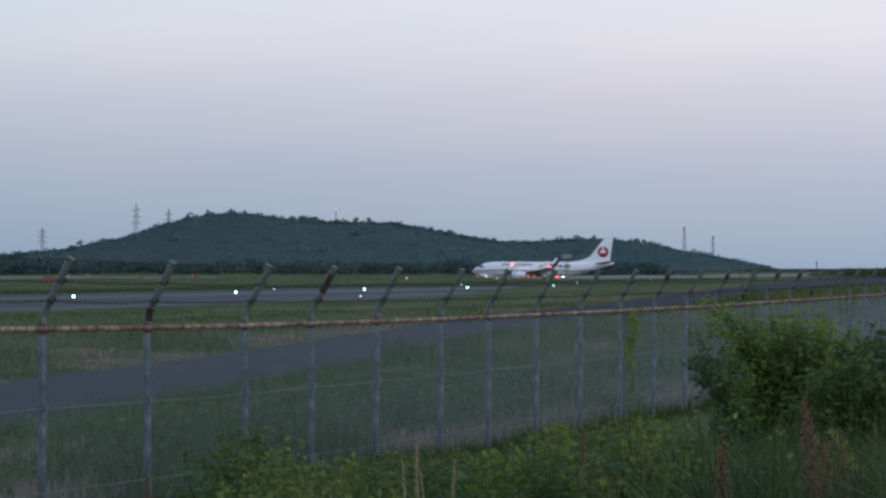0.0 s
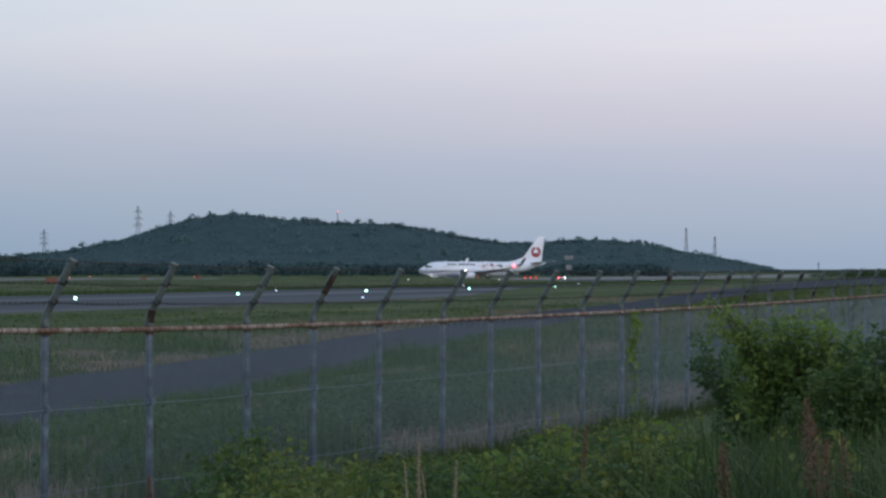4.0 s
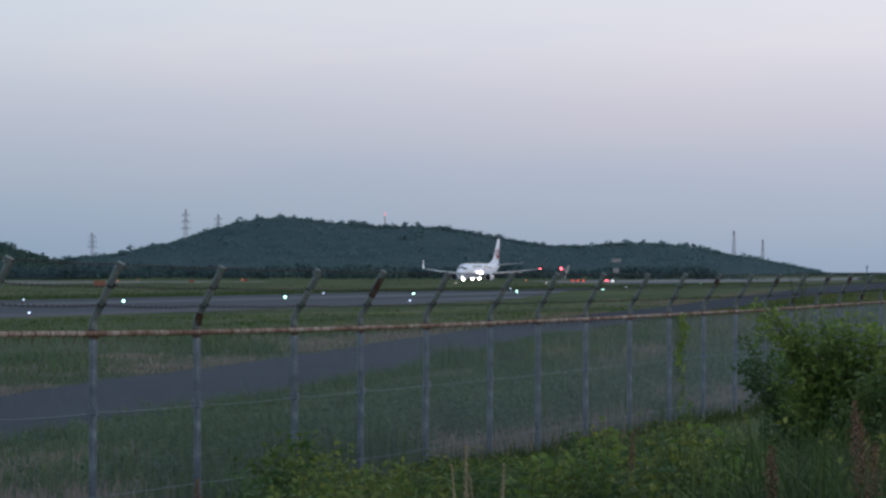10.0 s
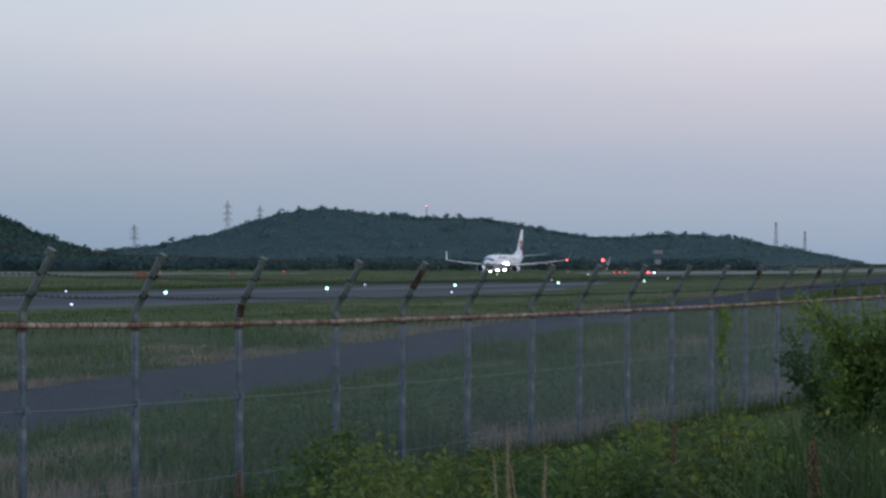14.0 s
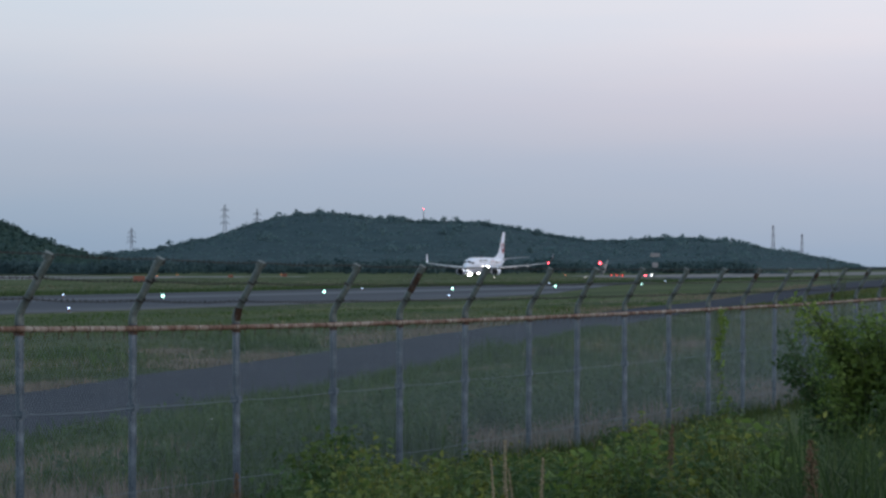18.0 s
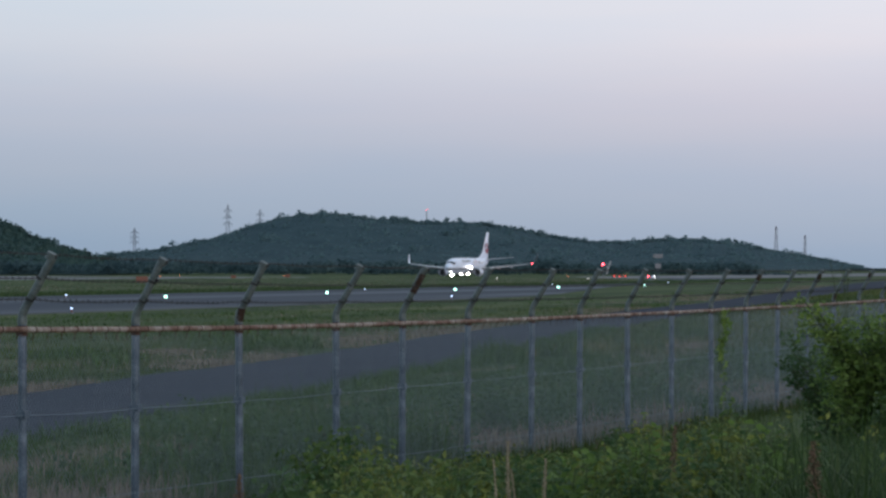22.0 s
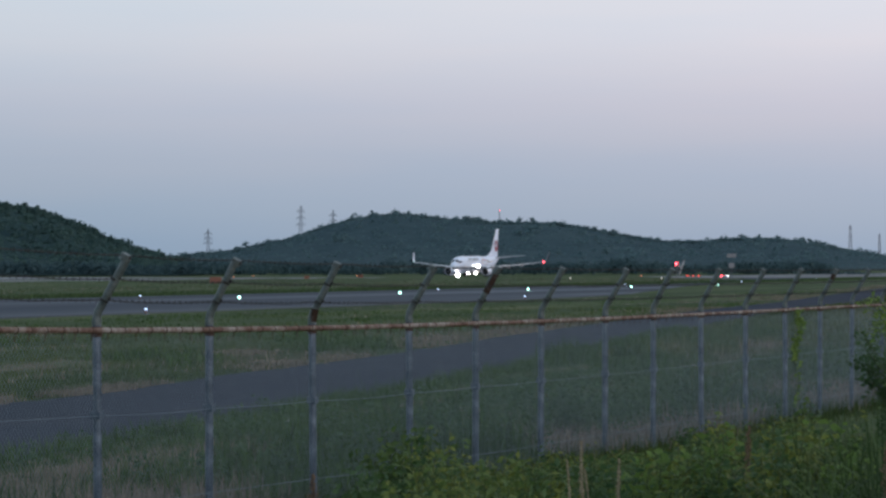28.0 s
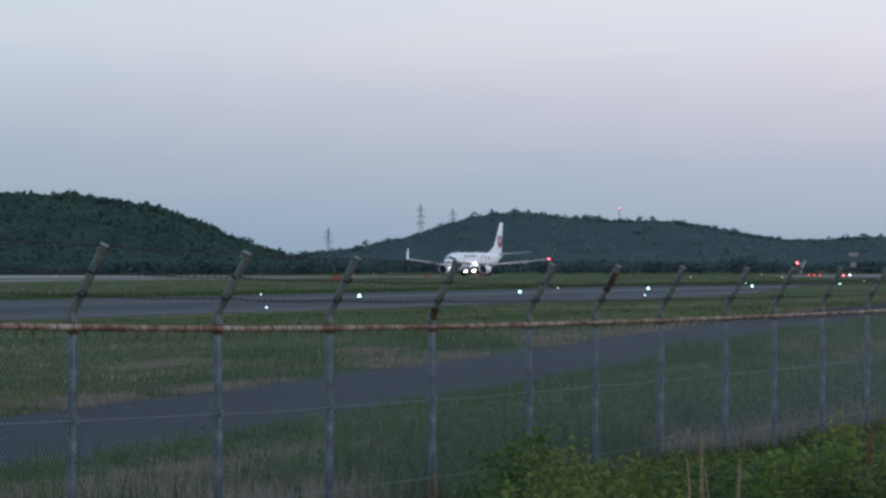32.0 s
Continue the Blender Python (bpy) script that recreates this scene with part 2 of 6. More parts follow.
def box(bm, lo, hi):
    v = [bm.verts.new((x, y, z)) for x in (lo[0], hi[0]) for y in (lo[1], hi[1]) for z in (lo[2], hi[2])]
    for f in ((0, 1, 3, 2), (4, 6, 7, 5), (0, 4, 5, 1), (2, 3, 7, 6), (0, 2, 6, 4), (1, 5, 7, 3)):
        bm.faces.new([v[i] for i in f])
    return bm


def loft(bm, rings, close=True, caps=True):
    """Skins closed rings of points."""
    vs = [[bm.verts.new(p) for p in ring] for ring in rings]
    for a, b in zip(vs, vs[1:]):
        k = len(a)
        for i in range(k if close else k - 1):
            bm.faces.new((a[i], a[(i + 1) % k], b[(i + 1) % k], b[i]))
    if caps:
        bm.faces.new(list(reversed(vs[0])))
        bm.faces.new(vs[-1])
    return bm


def ball(bm, c, r, rings=6, seg=8, sq=(1, 1, 1)):
    rows = []
    for j in range(1, rings):
        a = math.pi * j / rings
        rows.append([(c[0] + sq[0] * r * math.sin(a) * math.cos(2 * math.pi * k / seg), c[1] + sq[1] * r * math.sin(a) * math.sin(2 * math.pi * k / seg), c[2] - sq[2] * r * math.cos(a)) for k in range(seg)])
    return loft(bm, rows)


ground = sheet("ground", spaced(236, 7.0, 0.0598, 0.0), spaced(250, 7.0, 0.0572, 22.0), ground_z, GRASS)
tagged(ground, "mown airfield grass with dry straw-coloured patches", "ground", kind="structure")


def ribbon(name, line, material, lift, label, steps=1):
    """A paved strip between two edge lines given as pairs of points."""
    verts, faces = [], []
    for (ax, ay), (bx, by) in line:
        for k in range(5):
            x, y = ax + (bx - ax) * k / 4, ay + (by - ay) * k / 4
            verts.append((x, y, ground_z(x, y) + lift))
    for j in range(len(line) - 1):
        for k in range(4):
            i = j * 5 + k
            faces.append((i, i + 1, i + 6, i + 5))
    # kerbless edge: turned down into the turf
    n = len(verts)
    for j in range(len(line)):
        for k in (0, 4):
            x, y, z = verts[j * 5 + k]
            verts.append((x, y, z - lift - 0.15))
    for j in range(len(line) - 1):
        faces.append((j * 5, (j + 1) * 5, n + 2 * (j + 1), n + 2 * j))
        faces.append((j * 5 + 4, n + 2 * j + 1, n + 2 * (j + 1) + 1, (j + 1) * 5 + 4))
    return tagged(link_mesh(name, verts, faces, material), label, name, kind="structure")


def straight(s0, s1, p0, p1, step=12.0):
    k = int((s1 - s0) / step)
    return [(field_xy(s0 + (s1 - s0) * i / k, p0), field_xy(s0 + (s1 - s0) * i / k, p1)) for i in range(k + 1)]


def curve_points(ctrl, n):
    out = []
    for i in range(len(ctrl) - 1):
        p0, p1, p2, p3 = (Vector(ctrl[max(0, min(len(ctrl) - 1, i + k))]) for k in (-1, 0, 1, 2))
        for k in range(n):
            t = k / n
            out.append(0.5 * (2 * p1 + (p2 - p0) * t + (2 * p0 - 5 * p1 + 4 * p2 - p3) * t * t + (3 * p1 - p0 - 3 * p2 + p3) * t ** 3))
    out.append(Vector(ctrl[-1]))
    return out


# the taxiway runs beside the runway, then swings over to join its end
TAXI_EDGES = [(-300, 77, 119), (0, 77, 119), (150, 77.5, 119), (230, 79.5, 119), (289, 92, 121), (350, 107, 126), (410, 119, 132), (487, 131, 143), (560, 143, 158), (640, 165, 184), (700, 190, 214), (745, 214, 240)]
taxi = curve_points(TAXI_EDGES, 8)
ribbon("taxiway", [(field_xy(q.x, q.y), field_xy(q.x, q.z)) for q in taxi], TAXI, 0.06, "weathered grey asphalt taxiway")
ribbon("runway", straight(-300, 2200, 224.0, 272.0), RUNWAY, 0.12, "pale grooved runway surface across the grass")


ribbon("apron", straight(150, 640, 300.0, 392.0), APRON, 0.1, "pale concrete apron beyond the runway")


# far edge x, y and width of the perimeter road, which swings away from the fence
ROAD = [(-19.5, -10, 6.0), (-15.6, 25, 6.2), (-11.6, 49.3, 6.3), (-9.2, 60, 6.4), (-6.9, 72, 6.3), (-4.4, 84, 6.0), (-2.0, 98, 5.6), (1.6, 119, 5.3), (11.5, 170, 5.2), (19.8, 206.5, 5.4), (28.8, 253, 5.6), (59.5, 406, 11.5), (72.5, 466, 17), (100.8, 585, 22), (150, 780, 24), (330, 1350, 24)]
mid = curve_points(ROAD, 10)
edges = []
for i, q in enumerate(mid):
    d = (mid[min(i + 1, len(mid) - 1)] - mid[max(i - 1, 0)]).to_2d().normalized()
    edges.append(((q.x, q.y), (q.x + d.y * q.z, q.y - d.x * q.z)))
ribbon("road", edges, ASPHALT, 0.045, "dark asphalt perimeter road curving behind the fence")

# ---- wooded hills behind the runway ----
# a steeper hill stands nearer at the field's west end; the long low one lies well behind it
NEAR_RIDGE, FAR_RIDGE = 1500.0, 2600.0
FAR_SCALE = FAR_RIDGE / 1500.0
NEAR_HUMPS = [31, 22, 24, 22, 19.6, 12.6, 1.6, 0.2]
FAR_HUMPS = [3, 3, 3, 3, 3, 3, 2.6, 3.3, 7.8, 16.6, 17.4, 13.8, 14.6, 10.6, 6.3, 9.2, 8.0, 3.8]


def hump_line(across, humps):
    return sum(a * math.exp(-((across - (-420 + 36 * i)) / 34.0) ** 2) for i, a in enumerate(humps))


def near_hill_z(x, y):
    r = math.hypot(x, y)
    across = math.tan(math.atan2(x, y)) * 1500
    h = hump_line(across, NEAR_HUMPS)
    if across < -430:
        h += 33 * smooth(-across, 430, 470)
    front = math.exp(-((r - NEAR_RIDGE) / (190.0 if r < NEAR_RIDGE else 260.0)) ** 2)
    return h * front * (1 + 0.12 * noise.noise((x * 0.012, y * 0.012, 3.0)))


def far_hill_z(x, y):
    r = math.hypot(x, y)
    across = math.tan(math.atan2(x, y)) * 1500
    h = hump_line(across, FAR_HUMPS) * FAR_SCALE
    front = math.exp(-((r - FAR_RIDGE) / (330.0 if r < FAR_RIDGE else 420.0)) ** 2)
    return h * front * (1 + 0.10 * noise.noise((x * 0.007, y * 0.007, 3.0)))


def canopy(zf, fine, drop):
    """A closed canopy on a hill: its surface with the low dome of each crown on it."""
    def z_at(x, y):
        z = zf(x, y)
        near = noise.voronoi((x * fine, y * fine * 0.6, 2.0))[0]
        dome = math.sqrt(max(0.0, 1 - (near[0] / 0.85) ** 2))
        lump = noise.noise((x * 0.05, y * 0.03, 1.0))
        return z - drop + (1.8 * dome + 1.0 * lump) * smooth(z, 0.6, 5.0)
    return z_at


hx = [-540 + 2.6 * i for i in range(160)]
hy = [1000 + 25 * i for i in range(7)] + [1160 + 5.0 * i for i in range(80)] + [1564 + 24 * i for i in range(14)]
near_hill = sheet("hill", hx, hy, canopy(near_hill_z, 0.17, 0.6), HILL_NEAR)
tagged(near_hill, "steeper dark wooded hill at the field's far end", "hill", kind="structure")
hx = [-560 + 4.6 * i for i in range(222)]
hy = [1900 + 30 * i for i in range(10)] + [2200 + 7.0 * i for i in range(64)] + [2660 + 40 * i for i in range(16)]
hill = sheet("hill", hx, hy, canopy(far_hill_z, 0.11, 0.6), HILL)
tagged(hill, "low hill behind the runway under closed dark forest", "hill", kind="structure")


def raw_mesh(name, v, tri, material):
    me = bpy.data.meshes.new(name)
    me.vertices.add(len(v))
    me.vertices.foreach_set("co", np.asarray(v, float).ravel())
    me.loops.add(len(tri) * 3)
    me.loops.foreach_set("vertex_index", np.asarray(tri, np.int32).ravel())
    me.polygons.add(len(tri))
    me.polygons.foreach_set("loop_start", np.arange(0, len(tri) * 3, 3, dtype=np.int32))
    me.materials.append(material)
    me.update(calc_edges=True)
    return me


def leaf_mesh(name, centres, sizes, material, rng, droop=0.0, aspect=0.5):
    """Many small folded leaves: each four points, two triangles bent along the midrib."""
    n = len(centres)
    c = np.asarray(centres, float)
    a = rng.normal(size=(n, 3))
    a[:, 2] = a[:, 2] * 0.6 - droop
    a /= np.linalg.norm(a, axis=1)[:, None]
    b = np.cross(a, rng.normal(size=(n, 3)))
    b /= np.linalg.norm(b, axis=1)[:, None] + 1e-9
    nn = np.cross(a, b)
    s = np.asarray(sizes, float)[:, None]
    v = np.empty((n, 4, 3))
    v[:, 0] = c - a * s * 0.5
    v[:, 1] = c + b * s * aspect * 0.5 + nn * s * 0.12
    v[:, 2] = c + a * s * 0.5
    v[:, 3] = c - b * s * aspect * 0.5 + nn * s * 0.12
    me = bpy.data.meshes.new(name)
    me.vertices.add(n * 4)
    me.vertices.foreach_set("co", v.ravel())
    me.loops.add(n * 6)
    base = np.arange(n)[:, None] * 4
    me.loops.foreach_set("vertex_index", (base + np.array([0, 1, 2, 0, 2, 3])).ravel().astype(np.int32))
    me.polygons.add(n * 2)
    me.polygons.foreach_set("loop_start", np.arange(0, n * 6, 3, dtype=np.int32))
    me.materials.append(material)
    me.update(calc_edges=True)
    me.validate()
    return me


def crowns(name, spots, material, seed, leaves, label, fine=0.2):
    """Tree crowns as lobed shells of many small leaf sprays; spots: x, y, z of the foot, height, width, how pointed."""
    g = np.random.default_rng(seed)
    q = np.repeat(np.asarray(spots, float), leaves, axis=0)
    n = len(q)
    d = g.normal(size=(n, 3))
    d /= np.linalg.norm(d, axis=1)[:, None]
    d[:, 2] = np.where(d[:, 2] < -0.35, -d[:, 2], d[:, 2])
    tree = np.repeat(np.arange(len(spots)), leaves)
    turn = g.uniform(0, 6.283, (len(spots), 2))[tree]
    az = np.arctan2(d[:, 1], d[:, 0])
    lobe = 1 + 0.2 * np.sin(3 * az + turn[:, 0]) * np.cos(2.5 * d[:, 2] + turn[:, 1]) + 0.12 * np.sin(7 * az + turn[:, 1])
    rad = lobe * g.uniform(0.84, 1.05, n)
    narrow = 1 - q[:, 5] * np.clip(d[:, 2], 0, 1)
    at = np.stack([q[:, 0] + d[:, 0] * rad * q[:, 4] * 0.5 * narrow, q[:, 1] + d[:, 1] * rad * q[:, 4] * 0.5 * narrow, q[:, 2] + q[:, 3] * (0.5 + 0.5 * d[:, 2] * rad)], 1)
    size = (q[:, 3] * fine * g.uniform(0.6, 1.3, n))[:, None]
    face = d * 0.75 + np.array([0, 0, 0.45]) + g.normal(size=(n, 3)) * 0.3
    face /= np.linalg.norm(face, axis=1)[:, None]
    a = np.cross(face, g.normal(size=(n, 3)))
    a /= np.linalg.norm(a, axis=1)[:, None]
    b = np.cross(face, a)
    v = np.stack([at - a * size * 0.55, at + b * size * 0.45 - face * size * 0.12, at + a * size * 0.55, at - b * size * 0.45 - face * size * 0.12], 1)
    base = np.arange(n)[:, None, None] * 4
    me = raw_mesh(name, v.reshape(-1, 3), (base + np.array([[0, 1, 2], [0, 2, 3]])).reshape(-1, 3), material)
    return tagged(new(name, me), label, "trees", kind="stuff")


rng = random.Random(5)
spots = []
for i in range(3300):
    a = radians(rng.uniform(-17.0, -6.9))
    r = NEAR_RIDGE + rng.choice((-abs(rng.gauss(0, 1)) * 165, rng.uniform(-330, 0), rng.uniform(-20, 8)))
    x, y = math.sin(a) * r, math.cos(a) * r
    z = near_hill_z(x, y)
    if z < 0.5:
        continue
    h = rng.uniform(4.2, 7.4) * (1 + 0.3 * noise.noise((x * 0.06, y * 0.03, 4.0)))
    rise = 0.16 if rng.random() < 0.07 else 0.45 if abs(r - NEAR_RIDGE) < 24 else 0.72
    spots.append((x, y, z - rise * h, h, h * rng.uniform(0.65, 1.15) * (0.75 if rise < 0.3 else 1.0), rng.choice((0.0, 0.2, 0.55))))
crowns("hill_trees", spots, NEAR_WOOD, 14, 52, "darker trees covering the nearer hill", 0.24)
spots = []
for i in range(6200):
    a = radians(rng.uniform(-10.5, 8.75))
    r = FAR_RIDGE + rng.choice((-abs(rng.gauss(0, 1)) * 280, rng.uniform(-560, 0), rng.uniform(-28, 10)))
    x, y = math.sin(a) * r, math.cos(a) * r
    z = far_hill_z(x, y)
    if z < 0.8:
        continue
    h = rng.uniform(5.0, 8.2) * (1 + 0.4 * noise.noise((x * 0.035, y * 0.02, 4.0))) * (0.3 + 0.7 * smooth(z, 1.0, 8.0))
    sunk = 0.18 if rng.random() < 0.07 else 0.46 if abs(r - FAR_RIDGE) < 30 else 0.80
    spots.append((x, y, z - sunk * h, h, h * rng.uniform(0.8, 1.35), rng.choice((0.0, 0.15, 0.4))))
for az, h in ((0.02, 9.5), (0.28, 10.5), (-0.85, 9.0), (-1.1, 10.0), (-1.3, 8.5), (-3.1, 9.0), (-2.6, 10.0), (-5.75, 11.0), (-5.5, 8.0), (1.6, 8.0), (4.7, 8.0), (5.8, 7.5), (6.1, 9.0), (6.3, 8.0)):
    x, y = math.sin(radians(az)) * FAR_RIDGE, math.cos(radians(az)) * FAR_RIDGE
    spots.append((x, y, far_hill_z(x, y) - 0.12 * h, h, h * rng.uniform(0.75, 1.05), 0.2))
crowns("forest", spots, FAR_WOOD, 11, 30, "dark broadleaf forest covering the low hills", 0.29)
# the wood's edge at the foot of both hills, thinning out eastwards
spots = []
for i in range(1350):
    a = radians(rng.uniform(-17, 7.6))
    r = 1085 + rng.uniform(-25, 60) + 18 * noise.noise((a * 60, 0.0, 0.0))
    h = rng.uniform(2.4, 5.0) * (1.3 + 0.7 * noise.noise((a * 40, 2.0, 0.0))) * (1 - 0.85 * smooth(a, radians(5.6), radians(7.6)))
    spots.append((math.sin(a) * r, math.cos(a) * r, -1.2 - 0.12 * h, h, h * rng.uniform(0.9, 1.5), 0.1))
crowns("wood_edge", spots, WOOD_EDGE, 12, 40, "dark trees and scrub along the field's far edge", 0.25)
spots = []
for i in range(300):
    a = radians(rng.uniform(8.2, 13))
    h = rng.uniform(0.8, 2.4) * (1.2 if noise.noise((a * 90, 0.0, 7.0)) > 0.1 else 0.6)
    spots.append((math.sin(a) * 1900, math.cos(a) * 1900, -0.6, h, h * rng.uniform(1.2, 2.6), 0.0))
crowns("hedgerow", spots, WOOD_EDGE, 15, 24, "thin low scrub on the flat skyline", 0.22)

spots = []
for i in range(130):
    a = radians(rng.uniform(9.5, 13.2))
    r = rng.uniform(690, 740)
    h = rng.uniform(1.5, 2.6) * (1 + 0.35 * noise.noise((a * 70, 1.0, 3.0))) * (0.45 + 0.55 * smooth(a, radians(9.5), radians(10.3)))
    spots.append((math.sin(a) * r, math.cos(a) * r, ground_z(math.sin(a) * r, math.cos(a) * r) - 0.1 * h, h, h * rng.uniform(1.2, 2.2), 0.1))
crowns("roadside_scrub", spots, SCRUB, 16, 60, "green scrub beside the road's far bend", 0.2)

# ---- the airfield fence ----
# place of each post along the fence; they were not set out quite evenly
POSTS = [-8.0, -5.95, -3.97, -2.02, -0.02, 2.05, 3.94, 5.96, 8.19, 9.95, 11.91, 14.08, 15.91, 17.91, 20.0] + [22.05 + 2.0 * i for i in range(20)]
fence = tagged(new("fence"), "chain-link airfield fence with barbed wire and a rusted top rail", "fence")
fence.location = (*fence_xy(0), 0)
FENCE_TURN = Matrix.Rotation(radians(90 - 21.0), 4, "Z")
fence.matrix_basis = Matrix.Translation((*fence_xy(0), 0)) @ FENCE_TURN
# fence space: x along it, y towards the airfield, z up


def cranked_post(lean, arm):
    """Steel pipe post; its bent arm leans out over the near side to carry the barbed wire."""
    bm = bmesh.new()
    r = 0.034
    path = [(0, -1.75, r * 1.02), (0, 0.10, r), (0.012, 0.145, r), (0.04, 0.19, r * 0.95), (0.25 + lean, 0.565, r * 0.92)]
    if arm:
        path = [(0, 0.04, r * 1.1), (0, 0.07, r * 1.1)] + path[1:]
    else:
        path = path[:1] + [(0, -0.8, r), (0, 0.06, r)]
    rings = []
    for k, (out, z, rr) in enumerate(path):
        a = path[max(0, k - 1)]
        b = path[min(len(path) - 1, k + 1)]
        d = Vector((0, -(b[0] - a[0]), b[1] - a[1])).normalized()
        side = Vector((1, 0, 0))
        up = d.cross(side)
        rings.append([Vector((0, -out, z)) + (side * math.cos(2 * math.pi * i / 10) + up * math.sin(2 * math.pi * i / 10)) * rr for i in range(10)])
    return loft(bm, rings)


POST_MESH = []
ARM_MESH = []
for k in range(3):
    for arm, store in ((False, POST_MESH), (True, ARM_MESH)):
        ob = part("arm" if arm else "post", cranked_post((-0.015, 0.0, 0.02)[k], arm), ARM if arm else STEEL, fence)
        store.append(ob.data)
        bpy.data.objects.remove(ob)
cap_bm = bmesh.new()
tube(cap_bm, (0, -0.235, 0.545), (0, -0.262, 0.592), 0.041, 0.039, 10)
cap0 = part("cap", cap_bm, ARM, fence)
cap_mesh = cap0.data
bpy.data.objects.remove(cap0)
band_bm = bmesh.new()
tube(band_bm, (0, 0, -0.05), (0, 0, 0.03), 0.042, 0.042, 10)
band0 = part("band", band_bm, CLIP, fence)
band_mesh = band0.data
bpy.data.objects.remove(band0)
bolt_bm = bmesh.new()
tube(bolt_bm, (0, -0.045, -0.66), (0, 0.045, -0.66), 0.012, 0.012, 6)
box(bolt_bm, (-0.039, -0.041, -0.69), (0.039, 0.041, -0.63))
bolt0 = part("bracket", bolt_bm, STEEL, fence)
bolt_mesh = bolt0.data
bpy.data.objects.remove(bolt0)
clip_bm = bmesh.new()
tube(clip_bm, (0, -0.045, -0.028), (0.012, -0.03, -0.085), 0.0045, 0.003, 5)
tube(clip_bm, (-0.007, -0.045, 0), (0.007, -0.045, 0), 0.0275, 0.0275, 10)
clip0 = part("tie_clip", clip_bm, CLIP, fence)
clip_mesh = clip0.data
bpy.data.objects.remove(clip0)
rnd = random.Random(3)
TIE_MESH = []
for u in (0.12, 0.56, 0.97):
    tb = bmesh.new()
    a, b = Vector((0, -0.04, 0.19)), Vector((0, -0.25, 0.565))
    tube(tb, a.lerp(b, u - 0.017), a.lerp(b, u + 0.017), 0.0365, 0.0375, 10)
    q = a.lerp(b, u)
    box(tb, (-0.012, q.y - 0.052, q.z - 0.008), (0.012, q.y - 0.028, q.z + 0.022))
    ob = part("wire_tie", tb, BARB, fence)
    TIE_MESH.append(ob.data)
    bpy.data.objects.remove(ob)
for i, s in enumerate(POSTS):
    z = rail_z(s)
    p = new("post", POST_MESH[i % 3])
    p.parent = fence
    p.matrix_basis = pose(s, 0, z, rnd.uniform(-0.5, 0.5), rnd.uniform(-0.4, 0.4), rnd.uniform(-3, 3))
    for nm, me in (("arm", ARM_MESH[i % 3]), ("cap", cap_mesh), ("band", band_mesh), ("bracket", bolt_mesh), ("wire_tie", TIE_MESH[0]), ("wire_tie", TIE_MESH[1]), ("wire_tie", TIE_MESH[2])):
        c = new(nm, me)
        c.parent = p
    if i in (7, 9, 16, 18, 19, 20, 21, 22):
        # some arms have rusted through their zinc
        rb = bmesh.new()
        if i in (9, 16, 18, 20, 21):
            tube(rb, (0, -0.115 if i == 9 else -0.18, 0.325 if i == 9 else 0.44), (0, -0.225, 0.52), 0.0365, 0.036, 10, cap=False)
        else:
            tube(rb, (0, -0.003, 0.06), (0, -0.03, 0.175), 0.0375, 0.037, 10, cap=False)
        part("rust_patch", rb, RUST_DARK, p, "rusted arm")


def along(pts, r, seg=6):
    bm = bmesh.new()
    rings = []
    for k, q in enumerate(pts):
        a, b = Vector(pts[max(0, k - 1)]), Vector(pts[min(len(pts) - 1, k + 1)])
        d = (b - a).normalized()
        side = d.cross(Vector((0, 0, 1))).normalized()
        up = side.cross(d)
        rings.append([Vector(q) + (side * math.cos(2 * math.pi * i / seg) + up * math.sin(2 * math.pi * i / seg)) * r for i in range(seg)])
    return loft(bm, rings)


